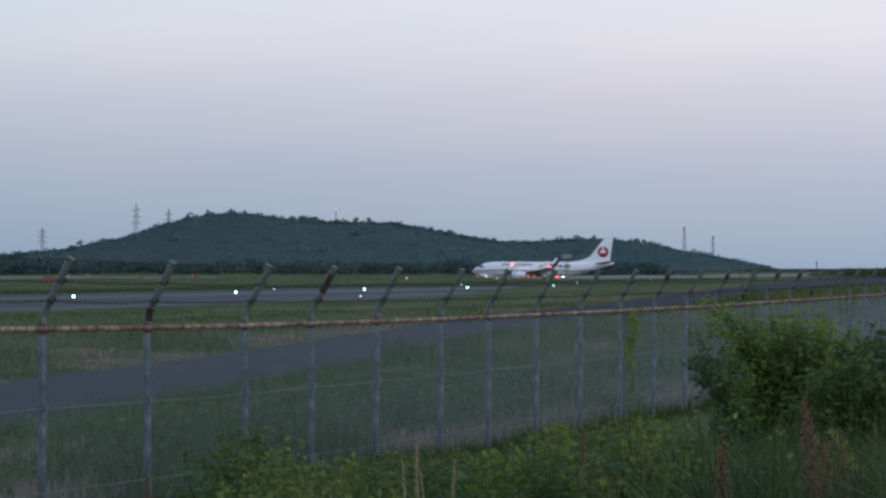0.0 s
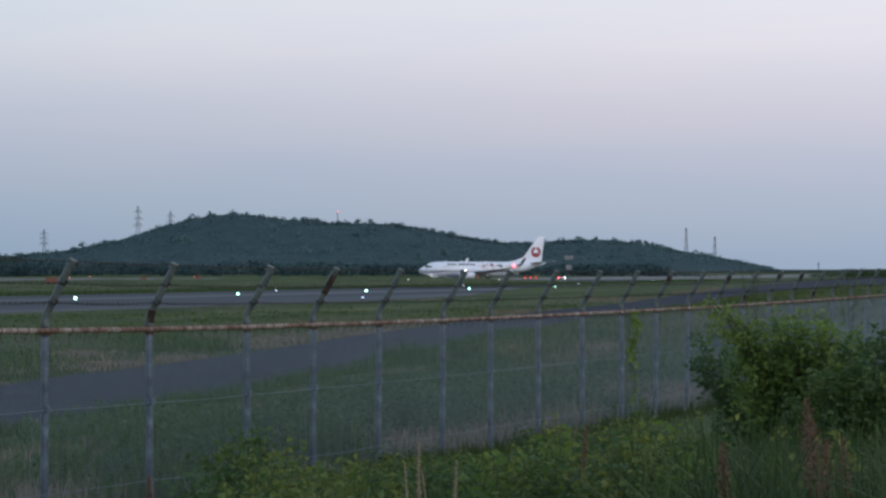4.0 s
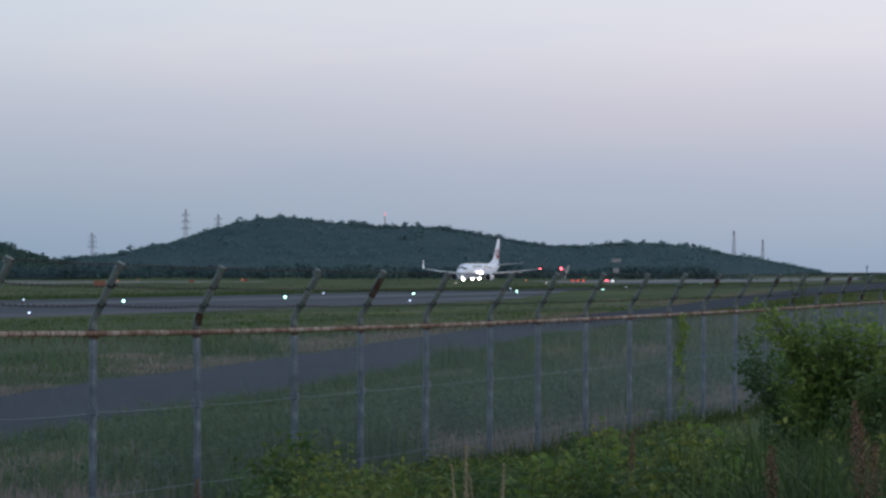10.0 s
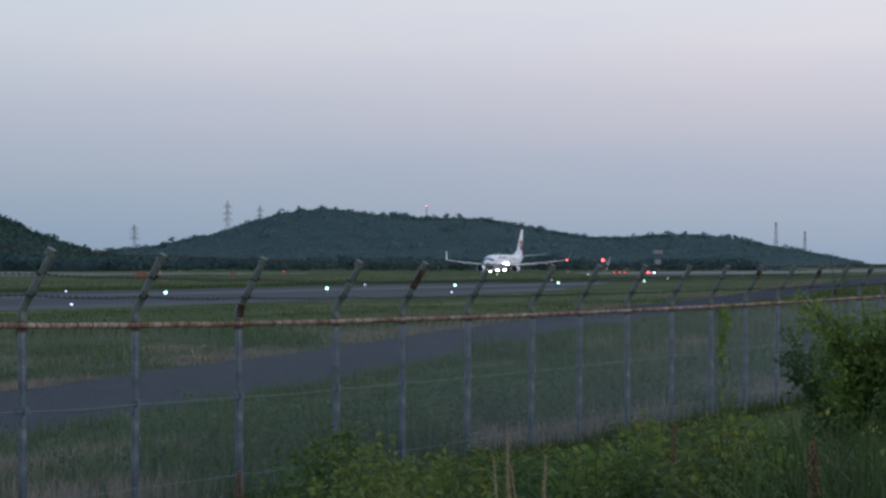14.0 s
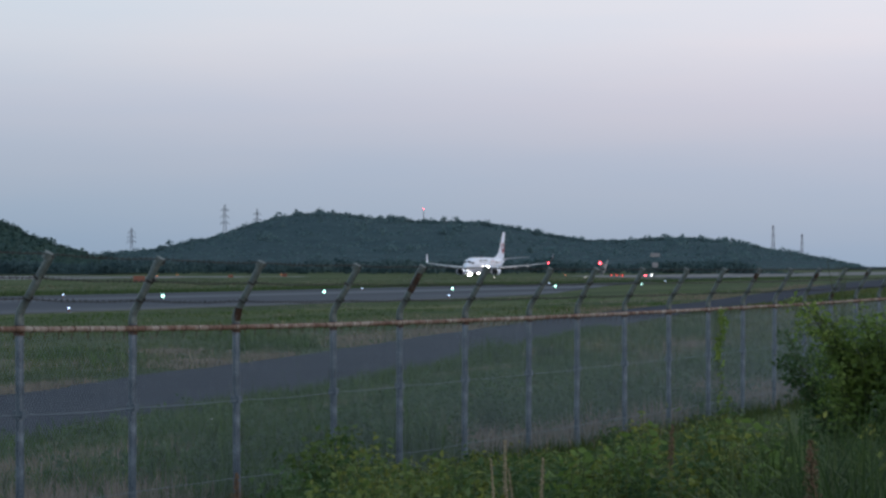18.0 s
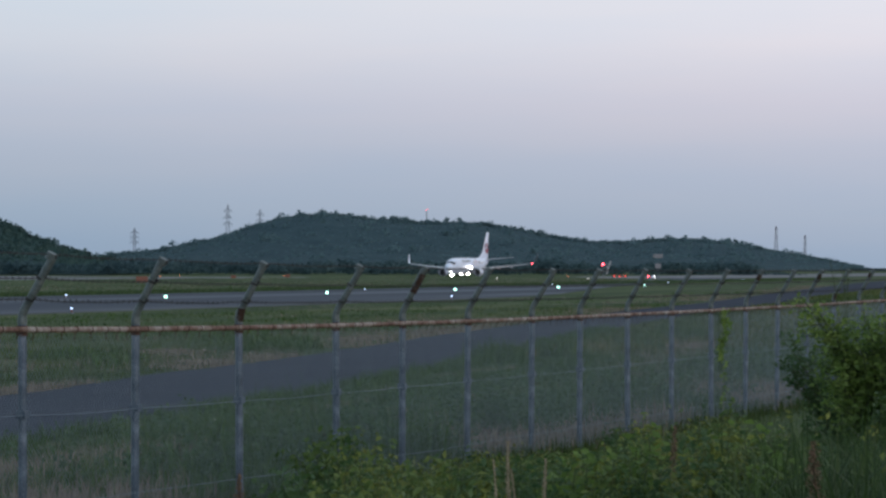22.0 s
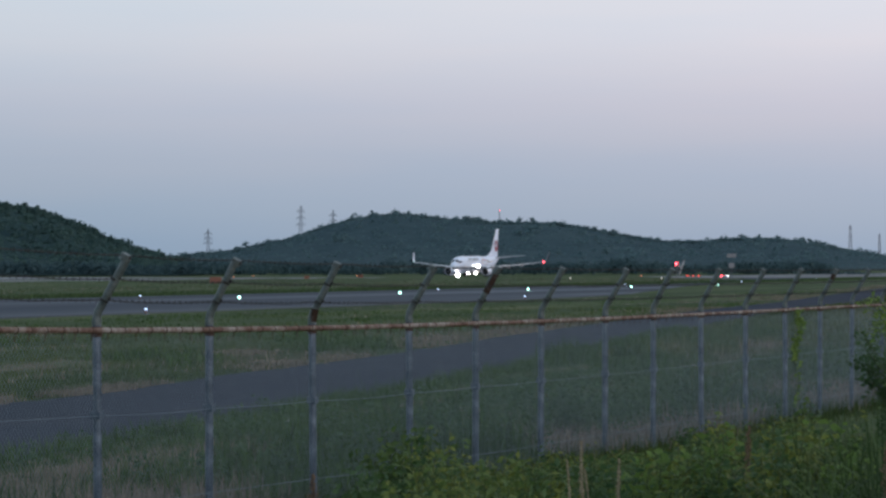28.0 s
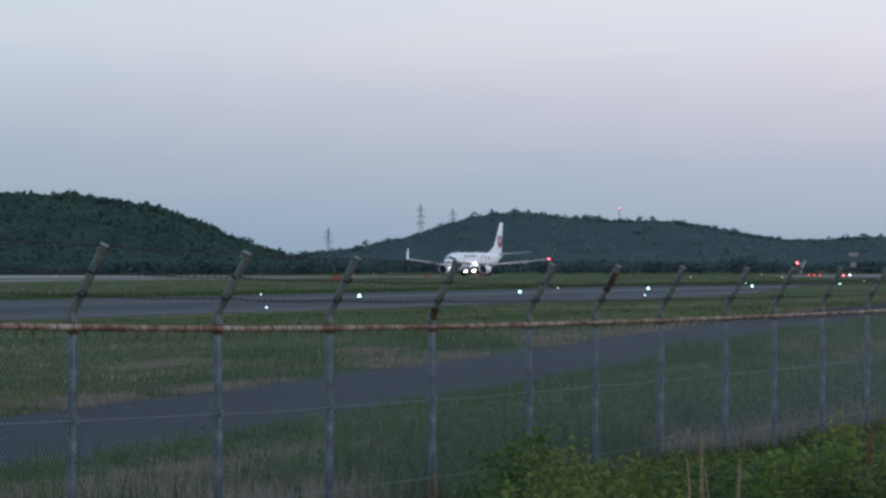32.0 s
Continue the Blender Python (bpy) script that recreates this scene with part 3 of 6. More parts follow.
# rail lengths, mesh panels and wires, bay by bay
for i in range(len(POSTS) - 1):
    s0, s1 = POSTS[i], POSTS[i + 1]
    k = 7
    ss = [s0 + (s1 - s0) * j / (k - 1) for j in range(k)]
    rz = [rail_z(s) + rnd.uniform(-0.002, 0.002) for s in ss]
    part("top_rail", along([(s, -0.045, z) for s, z in zip(ss, rz)], 0.024, 10), RUST, fence, "rust-flaked top rail" if i == 0 else "")
    # chain-link panel: zigzag wires both ways
    verts, faces = [], []
    hgt, pitch = 1.6, 0.05
    w = s1 - s0

    def strand(x0, z0, x1, z1, y, r=0.0014):
        b = len(verts)
        for (x, z) in ((x0, z0), (x1, z1)):
            g = rail_z(s0 + x) - rail_z(s0)
            verts.extend([(s0 + x - r, y, z + g), (s0 + x + r, y - r, z + g), (s0 + x + r, y + r, z + g)])
        for a in range(3):
            faces.append((b + a, b + (a + 1) % 3, b + 3 + (a + 1) % 3, b + 3 + a))

    top = rail_z(s0) - 0.03
    n = int((w + hgt * 0.9) / pitch)
    for j in range(n):
        x = -hgt * 0.9 + j * pitch
        for way in (1, -1):
            xa, xb = x, x + hgt * 0.9
            za, zb = 0.0, hgt
            if xa < 0:
                za = -xa / 0.9
                xa = 0
            if xb > w:
                zb -= (xb - w) / 0.9
                xb = w
            if xb - xa < 0.02:
                continue
            if way > 0:
                strand(xa, top - hgt + za, xb, top - hgt + zb, -0.022)
            else:
                strand(w - xa, top - hgt + za, w - xb, top - hgt + zb, -0.0185)
    link_mesh("chain_link_panel", verts, faces, WIRE, fence)
    # straining wires at half height and foot, with a slight sag
    for nm, drop in (("tension_wire", 0.665), ("bottom_wire", 1.37)):
        sag = rnd.uniform(0.0, 0.014)
        part(nm, along([(s, -0.03, rail_z(s) - drop - sag * math.sin(math.pi * (s - s0) / w)) for s in ss], 0.003, 5), WIRE, fence)
    # tie clips under the rail
    x = s0 + 0.1
    while x < s1 - 0.06:
        c = new("tie_clip", clip_mesh)
        c.parent = fence
        c.matrix_basis = pose(x, 0, rail_z(x), 0, rnd.uniform(-12, 12), rnd.uniform(-8, 8))
        x += rnd.uniform(0.17, 0.31)
    # three barbed strands on the arms
    for out, up in ((0.245, 0.585), (0.155, 0.40), (0.065, 0.235)):
        bb = along([(s, -out, rail_z(s) + up - rnd.uniform(0.006, 0.02) * math.sin(math.pi * (s - s0) / w)) for s in ss], 0.0042, 5)
        x = s0 + 0.05
        while x < s1:
            z = rail_z(x) + up - 0.008 * math.sin(math.pi * (x - s0) / w)
            a = rnd.uniform(0, 3.1)
            for t in (a, a + 1.57):
                dy, dz = math.cos(t) * 0.018, math.sin(t) * 0.018
                tube(bb, (x - 0.008, -out - dy, z - dz), (x + 0.008, -out + dy, z + dz), 0.0034, 0.002, 4)
            x += 0.1
        part("barbed_wire", bb, BARB, fence)

# ---- the airliner ----
WHITE = mat("white_aircraft_paint", [(0.61, 0.68, 0.80), (0.67, 0.74, 0.86)], scale=0.6, fine=8, rough=0.32, spec=0.5)
WINGM = mat("grey_wing_paint", [(0.36, 0.39, 0.43), (0.44, 0.47, 0.51)], scale=0.8, fine=8, rough=0.4)
BARE = mat("polished_metal", [(0.55, 0.55, 0.56), (0.68, 0.68, 0.69)], scale=3, rough=0.22, metal=1.0)
DARKG = mat("dark_glass", [(0.02, 0.022, 0.028), (0.03, 0.032, 0.04)], scale=2, rough=0.08)
RUBBER = mat("tyre_rubber", [(0.018, 0.018, 0.018), (0.03, 0.03, 0.03)], scale=6, rough=0.85)
SHADE = mat("shaded_cabin_window", [(0.30, 0.32, 0.36), (0.38, 0.40, 0.44)], scale=2, rough=0.15)
TITLE = mat("dark_lettering", [(0.035, 0.035, 0.045), (0.06, 0.06, 0.07)], scale=3, rough=0.4)
REDP = mat("red_livery_paint", [(0.21, 0.008, 0.028), (0.27, 0.012, 0.036)], scale=1, rough=0.35)
MURAL = mat("faded_mural_paint", [(0.42, 0.36, 0.36), (0.56, 0.48, 0.46), (0.68, 0.66, 0.66)], scale=2.2, fine=9, rough=0.4)
LAMP = glow("landing_lamp", (1.0, 0.95, 0.9), 48.0)
REDL = glow("red_lamp", (1.0, 0.07, 0.10), 14.0)
GREENL = glow("green_lamp", (0.1, 1.0, 0.45), 0.8)
WHITEL = glow("white_lamp", (1.0, 1.0, 1.0), 8.0)

plane = tagged(new("airliner"), "white twin-engine airliner with winglets and a red crest on the fin", "airplane")


def X(x):
    """Aircraft space: x forward from the main wheels, y to port, z up; x here counts back from the nose."""
    return 20.0 - x


HULL = [(0.0, 2.72, 0.03, 0.03), (0.12, 2.73, 0.26, 0.25), (0.45, 2.76, 0.52, 0.5), (1.0, 2.83, 0.82, 0.8), (1.8, 2.96, 1.13, 1.13), (2.7, 3.12, 1.4, 1.47), (3.8, 3.26, 1.66, 1.78), (5.2, 3.33, 1.83, 1.95), (6.6, 3.35, 1.88, 2.0),
        (12, 3.35, 1.88, 2.0), (18, 3.35, 1.88, 2.0), (24, 3.35, 1.88, 2.0), (26.5, 3.38, 1.86, 1.97), (29, 3.55, 1.72, 1.79), (31.5, 3.85, 1.45, 1.5), (34, 4.22, 1.08, 1.13), (36.5, 4.6, 0.66, 0.72), (38.4, 4.86, 0.33, 0.38), (39.4, 4.97, 0.14, 0.17)]


def hull_at(x):
    for a, b in zip(HULL, HULL[1:]):
        if a[0] <= x <= b[0]:
            t = (x - a[0]) / (b[0] - a[0])
            return [a[k] + (b[k] - a[k]) * t for k in (1, 2, 3)]
    return HULL[-1][1:]


def skin(x, ang, off=0.0):
    """A point on the hull: ang is 0 at the port waist, 90 at the crown."""
    z, ry, rz = hull_at(x)
    a = radians(ang)
    return Vector((X(x), (ry + off) * math.cos(a), z + (rz + off) * math.sin(a)))


bm = bmesh.new()
loft(bm, [[(X(x), ry * math.cos(2 * math.pi * k / 36), z + rz * math.sin(2 * math.pi * k / 36)) for k in range(36)] for x, z, ry, rz in HULL])
fuselage = part("fuselage", bm, WHITE, plane)
# belly fairing under the wing
bm = bmesh.new()
loft(bm, [[(X(x), w * math.cos(2 * math.pi * k / 20), 2.05 + h * math.sin(2 * math.pi * k / 20)) for k in range(20)] for x, w, h in ((11.6, 0.4, 0.15), (12.6, 1.5, 0.6), (14.5, 2.05, 0.82), (18.5, 2.1, 0.85), (21.5, 1.7, 0.7), (23.6, 0.5, 0.2))])
part("belly_fairing", bm, WINGM, plane)


def patch(name, x0, x1, a0, a1, material, parent, off=0.012, nx=6, na=4, label=""):
    b = bmesh.new()
    g = [[b.verts.new(skin(x0 + (x1 - x0) * i / nx, a0 + (a1 - a0) * j / na, off)) for j in range(na + 1)] for i in range(nx + 1)]
    for i in range(nx):
        for j in range(na):
            b.faces.new((g[i][j], g[i + 1][j], g[i + 1][j + 1], g[i][j + 1]))
    return part(name, b, material, parent, label)


for side in (1, -1):
    def ang(a):
        return a if side > 0 else 180 - a
    # windscreen panes
    for x0, x1, a0, a1 in ((1.75, 2.6, 48, 86), (2.0, 2.95, 27, 46), (2.75, 3.45, 22, 36)):
        patch("windscreen_pane", x0, x1, ang(a0), ang(a1), DARKG, fuselage, 0.015, label="dark cockpit glass")
    # cabin windows
    for i in range(46):
        if i in (15, 16, 24):
            continue
        x = 6.4 + i * 0.56
        patch("cabin_window", x, x + 0.24, ang(15), ang(24.5), SHADE, fuselage, 0.01, 1, 1)
    for x in (4.9, 29.6):
        patch("cabin_door", x, x + 0.86, ang(-22), ang(33), WINGM, fuselage, 0.008, 2, 6, "grey door outline")
        patch("door_panel", x + 0.05, x + 0.81, ang(-20), ang(31), WHITE, fuselage, 0.014, 2, 6)
    # title lettering as plain bars, over the forward windows
    for x0, x1 in ((8.2, 9.0), (9.15, 9.95), (10.1, 10.9), (11.6, 12.3), (12.45, 13.2), (13.35, 14.0), (14.15, 14.9), (15.05, 15.8), (15.95, 16.6)):
        patch("lettering_bar", x0, x1, ang(31), ang(47), TITLE, fuselage, 0.012, 2, 3)
    # picture panel on the rear hull, as plain patches
    rr = random.Random(8)
    for k in range(16):
        x = rr.uniform(18.2, 27.5)
        a = rr.uniform(-12, 40)
        patch("mural_patch", x, x + rr.uniform(0.5, 1.5), ang(a), ang(a + rr.uniform(6, 18)), (MURAL, MURAL, TITLE, REDP)[k % 4 if k < 12 else 0], fuselage, 0.011 + 0.0006 * k, 2, 2)


def foil(le, te, z, y, thick):
    """A wing section in the x-z plane at span y."""
    c = te - le
    up = [(0.0, 0.0), (0.04, 0.34), (0.15, 0.52), (0.4, 0.6), (0.7, 0.36), (1.0, 0.02)]
    lo = [(0.7, -0.18), (0.4, -0.4), (0.15, -0.4), (0.04, -0.26)]
    return [(X(le + c * u), y, z + thick * w) for u, w in up + lo]


def shell(b, c, r):
    """An open lamp bowl facing forward."""
    loft(b, [[(c[0] + dx, c[1] + q * math.cos(0.4488 * k), c[2] + q * math.sin(0.4488 * k)) for k in range(14)] for dx, q in ((-0.45, r * 0.6), (-0.3, r * 1.02), (0.0, r * 1.05), (0.0, r * 0.97), (-0.24, r * 0.92))], caps=False)


for side, word in ((1, "port"), (-1, "starboard")):
    bm = bmesh.new()
    secs = [(13.0, 20.9, 2.25, 0.9, 0.95), (13.9, 20.8, 2.42, 2.6, 0.85), (15.6, 20.7, 2.62, 5.9, 0.6), (18.4, 21.6, 3.2, 11.5, 0.36), (21.2, 22.85, 3.9, 17.1, 0.19)]
    loft(bm, [foil(le, te, z, side * y, th) for le, te, z, y, th in secs])
    if side < 0:
        bmesh.ops.reverse_faces(bm, faces=bm.faces)
    wing = part("wing", bm, WINGM, plane)
    # bright leading edge
    bm = bmesh.new()
    loft(bm, [[(X(le - 0.03 + 0.05 * th), side * y, z + 0.30 * th), (X(le - 0.05), side * y, z), (X(le - 0.02 + 0.05 * th), side * y, z - 0.26 * th), (X(le + 0.3 * th), side * y, z)] for le, te, z, y, th in secs[1:]])
    part("leading_edge", bm, BARE, wing, "bare metal leading edge")
    # blended winglet
    bm = bmesh.new()
    loft(bm, [[(X(le), side * (y - 0.07), z), (X(le + (te - le) * 0.3), side * (y - 0.13), z), (X(te), side * (y - 0.07), z), (X(le + (te - le) * 0.3), side * y, z)] for le, te, z, y in ((21.2, 22.85, 3.88, 17.2), (21.45, 22.9, 4.1, 17.42), (21.9, 23.2, 4.5, 17.6), (22.8, 23.75, 5.4, 17.83), (23.5, 24.15, 6.4, 18.0))])
    tip = part("winglet", bm, WHITE, wing, "white upturned winglet")
    bm = bmesh.new()
    vs = [[bm.verts.new((X(xx), side * (y + 0.012), z)) for xx in (le + 0.02, le + (te - le) * 0.3, te - 0.02)] for le, te, z, y in ((21.5, 22.9, 4.12, 17.44), (21.9, 23.2, 4.5, 17.62), (22.8, 23.75, 5.4, 17.85), (23.5, 24.15, 6.37, 18.02))]
    for a, b in zip(vs, vs[1:]):
        for k in (0, 1):
            bm.faces.new((a[k], a[k + 1], b[k + 1], b[k]))
    bmesh.ops.solidify(bm, geom=list(bm.faces), thickness=0.008)
    part("outer_face", bm, TITLE, tip, "dark-painted outer face")
    # flap track fairings
    for y in (4.0, 8.2, 11.6):
        t = (y - 2.6) / 14.5
        bm = bmesh.new()
        loft(bm, [[(X(20.2 + dx + 0.9 * t), side * y + 0.16 * r * math.cos(a * 0.7854), 2.25 + 1.4 * t - 0.12 + 0.26 * r * math.sin(a * 0.7854)) for a in range(8)] for dx, r in ((-2.4, 0.1), (-1.4, 0.8), (0, 1), (1.0, 0.6), (1.7, 0.08))])
        part("flap_fairing", bm, WINGM, wing)
    bm = bmesh.new()
    ball(bm, (X(21.15), side * 17.15, 3.94), 0.2 if side > 0 else 0.08, 6, 8, (1.1, 0.8, 0.8))
    part("navigation_light", bm, REDL if side > 0 else GREENL, wing, "red wingtip light" if side > 0 else "green wingtip light")
    # engine
    bm = bmesh.new()
    prof = [(11.0, 0.86), (10.82, 0.93), (10.86, 1.0), (11.2, 1.07), (12.2, 1.12), (13.6, 1.05), (14.6, 0.86), (14.6, 0.78), (12.5, 0.8), (11.4, 0.8), (11.0, 0.86)]
    loft(bm, [[(X(x), side * 4.83 + r * math.cos(2 * math.pi * k / 24), 1.62 + r * (0.93 if math.sin(2 * math.pi * k / 24) < 0 else 1.0) * math.sin(2 * math.pi * k / 24)) for k in range(24)] for x, r in prof], caps=False)
    engine = part("engine", bm, WHITE, plane)
    bm = bmesh.new()
    loft(bm, [[(X(x), side * 4.83 + r * math.cos(2 * math.pi * k / 24), 1.62 + r * (0.93 if math.sin(2 * math.pi * k / 24) < 0 else 1.0) * math.sin(2 * math.pi * k / 24)) for k in range(24)] for x, r in ((11.02, 0.85), (10.8, 0.93), (10.85, 1.01), (11.12, 1.065))], caps=False)
    part("intake_lip", bm, BARE, engine, "polished intake lip")
    bm = bmesh.new()
    tube(bm, (X(11.6), side * 4.83, 1.62), (X(11.7), side * 4.83, 1.62), 0.8, 0.8, 24)
    part("fan", bm, RUBBER, engine, "dark fan face")
    bm = bmesh.new()
    tube(bm, (X(11.65), side * 4.83, 1.62), (X(11.15), side * 4.83, 1.62), 0.25, 0.02, 12)
    part("spinner", bm, BARE, engine)
    bm = bmesh.new()
    tube(bm, (X(14.3), side * 4.83, 1.62), (X(15.6), side * 4.83, 1.68), 0.6, 0.34, 16)
    part("exhaust", bm, BARE, engine)
    bm = bmesh.new()
    loft(bm, [[(X(a), side * 4.83 - 0.16, z0), (X(b), side * 4.83 - 0.16, z0), (X(b), side * 4.83 + 0.16, z0), (X(a), side * 4.83 + 0.16, z0)] for a, b, z0 in ((12.0, 16.0, 2.45), (13.6, 17.5, 2.85))])
    part("engine_pylon", bm, WHITE, engine)
    # tailplane
    bm = bmesh.new()
    loft(bm, [foil(34.0, 38.1, 5.0, side * 0.4, 0.36), foil(37.9, 39.5, 5.6, side * 7.1, 0.14)])
    if side < 0:
        bmesh.ops.reverse_faces(bm, faces=bm.faces)
    part("tailplane", bm, WINGM, plane)
    # main gear
    gear = bmesh.new()
    tube(gear, (0, side * 2.86, 0.6), (0.1, side * 2.7, 2.5), 0.13, 0.16, 10)
    tube(gear, (0, side * 2.45, 0.56), (0, side * 3.27, 0.56), 0.1, 0.1, 10)
    tube(gear, (0.05, side * 2.8, 1.4), (0.9, side * 2.3, 2.3), 0.06, 0.06, 8)
    leg = part("landing_gear", gear, BARE, plane)
    for dy in (-0.4, 0.4):
        wb = bmesh.new()
        rings = [(0.30, -0.17), (0.5, -0.19), (0.56, -0.1), (0.56, 0.1), (0.5, 0.19), (0.30, 0.17)]
        loft(wb, [[(r * math.cos(2 * math.pi * k / 20), side * 2.86 + dy + o, 0.56 + r * math.sin(2 * math.pi * k / 20)) for k in range(20)] for r, o in rings])
        part("wheel", wb, RUBBER, leg, "black tyre")
    # wing root landing light and its retractable companion under the hull
    for nm, c, r in (("landing_light", (X(13.55), side * 2.35, 2.85), 0.32), ("belly_light", (X(15.9), side * 1.0, 1.32), 0.33)):
        lb = bmesh.new()
        shell(lb, c, r)
        hb = part(nm, lb, WINGM, plane)
        lb = bmesh.new()
        tube(lb, (c[0] - 0.14, c[1], c[2]), (c[0] - 0.10, c[1], c[2]), r * 0.9, r * 0.9, 14)
        part("lens", lb, LAMP, hb, "lit white lens")

# strut for the belly lights
bm = bmesh.new()
box(bm, (X(16.4), -1.2, 1.0), (X(16.15), 1.2, 1.5))
part("light_bay", bm, WINGM, plane)
# fin with its fillet
bm = bmesh.new()
loft(bm, [[(X(le), 0, z), (X(le + (te - le) * 0.3), th, z), (X(te), 0.02, z), (X(te), -0.02, z), (X(le + (te - le) * 0.3), -th, z)] for le, te, z, th in ((31.2, 38.2, 5.1, 0.30), (33.6, 38.5, 8.0, 0.24), (37.0, 39.2, 12.35, 0.12), (37.6, 39.2, 12.5, 0.05))])
fin = part("fin", bm, WHITE, plane)
bm = bmesh.new()
loft(bm, [[(X(26.5), 0.02, 5.2), (X(32.6), 0.16, 5.0), (X(32.6), -0.16, 5.0), (X(26.5), -0.02, 5.2)], [(X(30.0), 0.015, 5.75), (X(33.0), 0.12, 6.9), (X(33.0), -0.12, 6.9), (X(30.0), -0.015, 5.75)]])
part("dorsal_fillet", bm, WHITE, fin)
for side in (1, -1):
    def disc(name, x, z, r0, r1, material, y, a0=0, a1=360):
        b = bmesh.new()
        n = 28
        outer = [(x + r1 * math.cos(radians(a0 + (a1 - a0) * k / n)), z + r1 * math.sin(radians(a0 + (a1 - a0) * k / n))) for k in range(n + 1)]
        inner = [(x + r0 * math.cos(radians(a0 + (a1 - a0) * k / n)), z + r0 * math.sin(radians(a0 + (a1 - a0) * k / n))) for k in range(n + 1)]
        vo = [b.verts.new((X(px), side * (y - 0.012 * (pz - 8)), pz)) for px, pz in outer]
        vi = [b.verts.new((X(px), side * (y - 0.012 * (pz - 8)), pz)) for px, pz in inner]
        for k in range(n):
            b.faces.new((vo[k], vo[k + 1], vi[k + 1], vi[k]))
        return part(name, b, material, fin, "plain red ring crest")
    disc("crest", 36.3, 8.1, 0.82, 1.5, REDP, 0.26, 100, 440)
    disc("crest_base", 36.3, 8.05, 0.3, 0.84, REDP, 0.262, 205, 335)
# nose gear with its taxi lamp
bm = bmesh.new()
tube(bm, (X(4.6), 0, 0.38), (X(4.4), 0, 2.0), 0.09, 0.12, 10)
tube(bm, (X(4.6), -0.32, 0.36), (X(4.6), 0.32, 0.36), 0.07, 0.07, 8)
tube(bm, (X(4.5), 0, 1.1), (X(5.4), 0, 1.7), 0.05, 0.05, 8)
leg = part("nose_gear", bm, BARE, plane)
for dy in (-0.22, 0.22):
    wb = bmesh.new()
    loft(wb, [[(X(4.6) + r * math.cos(2 * math.pi * k / 18), dy + o, 0.35 + r * math.sin(2 * math.pi * k / 18)) for k in range(18)] for r, o in ((0.18, -0.1), (0.31, -0.12), (0.35, -0.06), (0.35, 0.06), (0.31, 0.12), (0.18, 0.1))])
    part("wheel", wb, RUBBER, leg, "black tyre")
for y in (-0.3, 0.3):
    db = bmesh.new()
    box(db, (X(5.9), y * 1.6 - 0.02, 1.1), (X(4.8), y * 1.6 + 0.02, 1.65))
    part("gear_door", db, WHITE, leg)
lb = bmesh.new()
shell(lb, (X(4.1), 0, 0.66), 0.44)
hb = part("taxi_light", lb, WINGM, leg)
lb = bmesh.new()
ball(lb, (X(4.12), 0, 0.66), 0.43, 8, 14, (0.5, 1, 1))
part("lens", lb, LAMP, hb, "lit white lens")
# beacons, aerials
for x, z in ((15.5, 5.42), (16.2, 1.15)):
    lb = bmesh.new()
    ball(lb, (X(x), 0, z), 0.16, 6, 8)
    part("beacon", lb, REDP, plane, "red glass beacon, unlit")
for x, z0, z1 in ((8.2, 5.3, 5.65), (13.0, 5.3, 5.7), (20.5, 5.32, 5.62)):
    lb = bmesh.new()
    loft(lb, [[(X(x), 0.03, z0), (X(x + 0.45), 0.03, z0), (X(x + 0.45), -0.03, z0), (X(x), -0.03, z0)], [(X(x + 0.2), 0.012, z1), (X(x + 0.42), 0.012, z1), (X(x + 0.42), -0.012, z1), (X(x + 0.2), -0.012, z1)]])
    part("aerial", lb, WHITE, plane)
# ---- airfield lights, signs and masts ----
ORANGE = mat("orange_paint", [(0.15, 0.062, 0.042), (0.20, 0.085, 0.06)], scale=2, fine=12, rough=0.6)
BOARD = mat("pale_board", [(0.17, 0.18, 0.20), (0.24, 0.25, 0.27)], scale=2, rough=0.6)
FRAME = mat("white_aerial_paint", [(0.42, 0.43, 0.45), (0.55, 0.56, 0.58)], scale=2, rough=0.5)
GREENT = glow("green_taxi_lamp", (0.50, 1.0, 0.84), 5.0)
BLUET = glow("blue_taxi_lamp", (0.55, 0.7, 1.0), 2.2)
RUNL = glow("runway_edge_lamp", (1.0, 0.93, 0.85), 1.2)
AMBER = glow("amber_lamp", (1.0, 0.32, 0.14), 1.0)
PAPIR = glow("approach_red_lamp", (1.0, 0.10, 0.07), 1.6)


def light_unit(name, material, r, label, category, group, z_lens=0.3):
    """Stubby airfield light: base plate, sleeve, breakable neck, glass dome."""
    ob = tagged(new(name), label, category, group)
    b = bmesh.new()
    tube(b, (0, 0, -0.1), (0, 0, 0.05), 0.17, 0.15, 12)
    part("base_plate", b, STEEL, ob)
    b = bmesh.new()
    tube(b, (0, 0, 0.05), (0, 0, z_lens - r * 0.6), 0.05, 0.04, 8)
    tube(b, (0, 0, z_lens - r * 0.9), (0, 0, z_lens - r * 0.5), r * 0.7, r * 0.85, 12)
    part("neck", b, ORANGE, ob, "orange-painted neck")
    b = bmesh.new()
    ball(b, (0, 0, z_lens), r, 7, 12, (1, 1, 1.1))
    part("lens", b, material, ob, "glowing lens")
    return ob


def put(ob, x, y, lift=0.06, turn=0.0):
    ob.matrix_basis = pose(x, y, ground_z(x, y) + lift, 0, 0, turn)


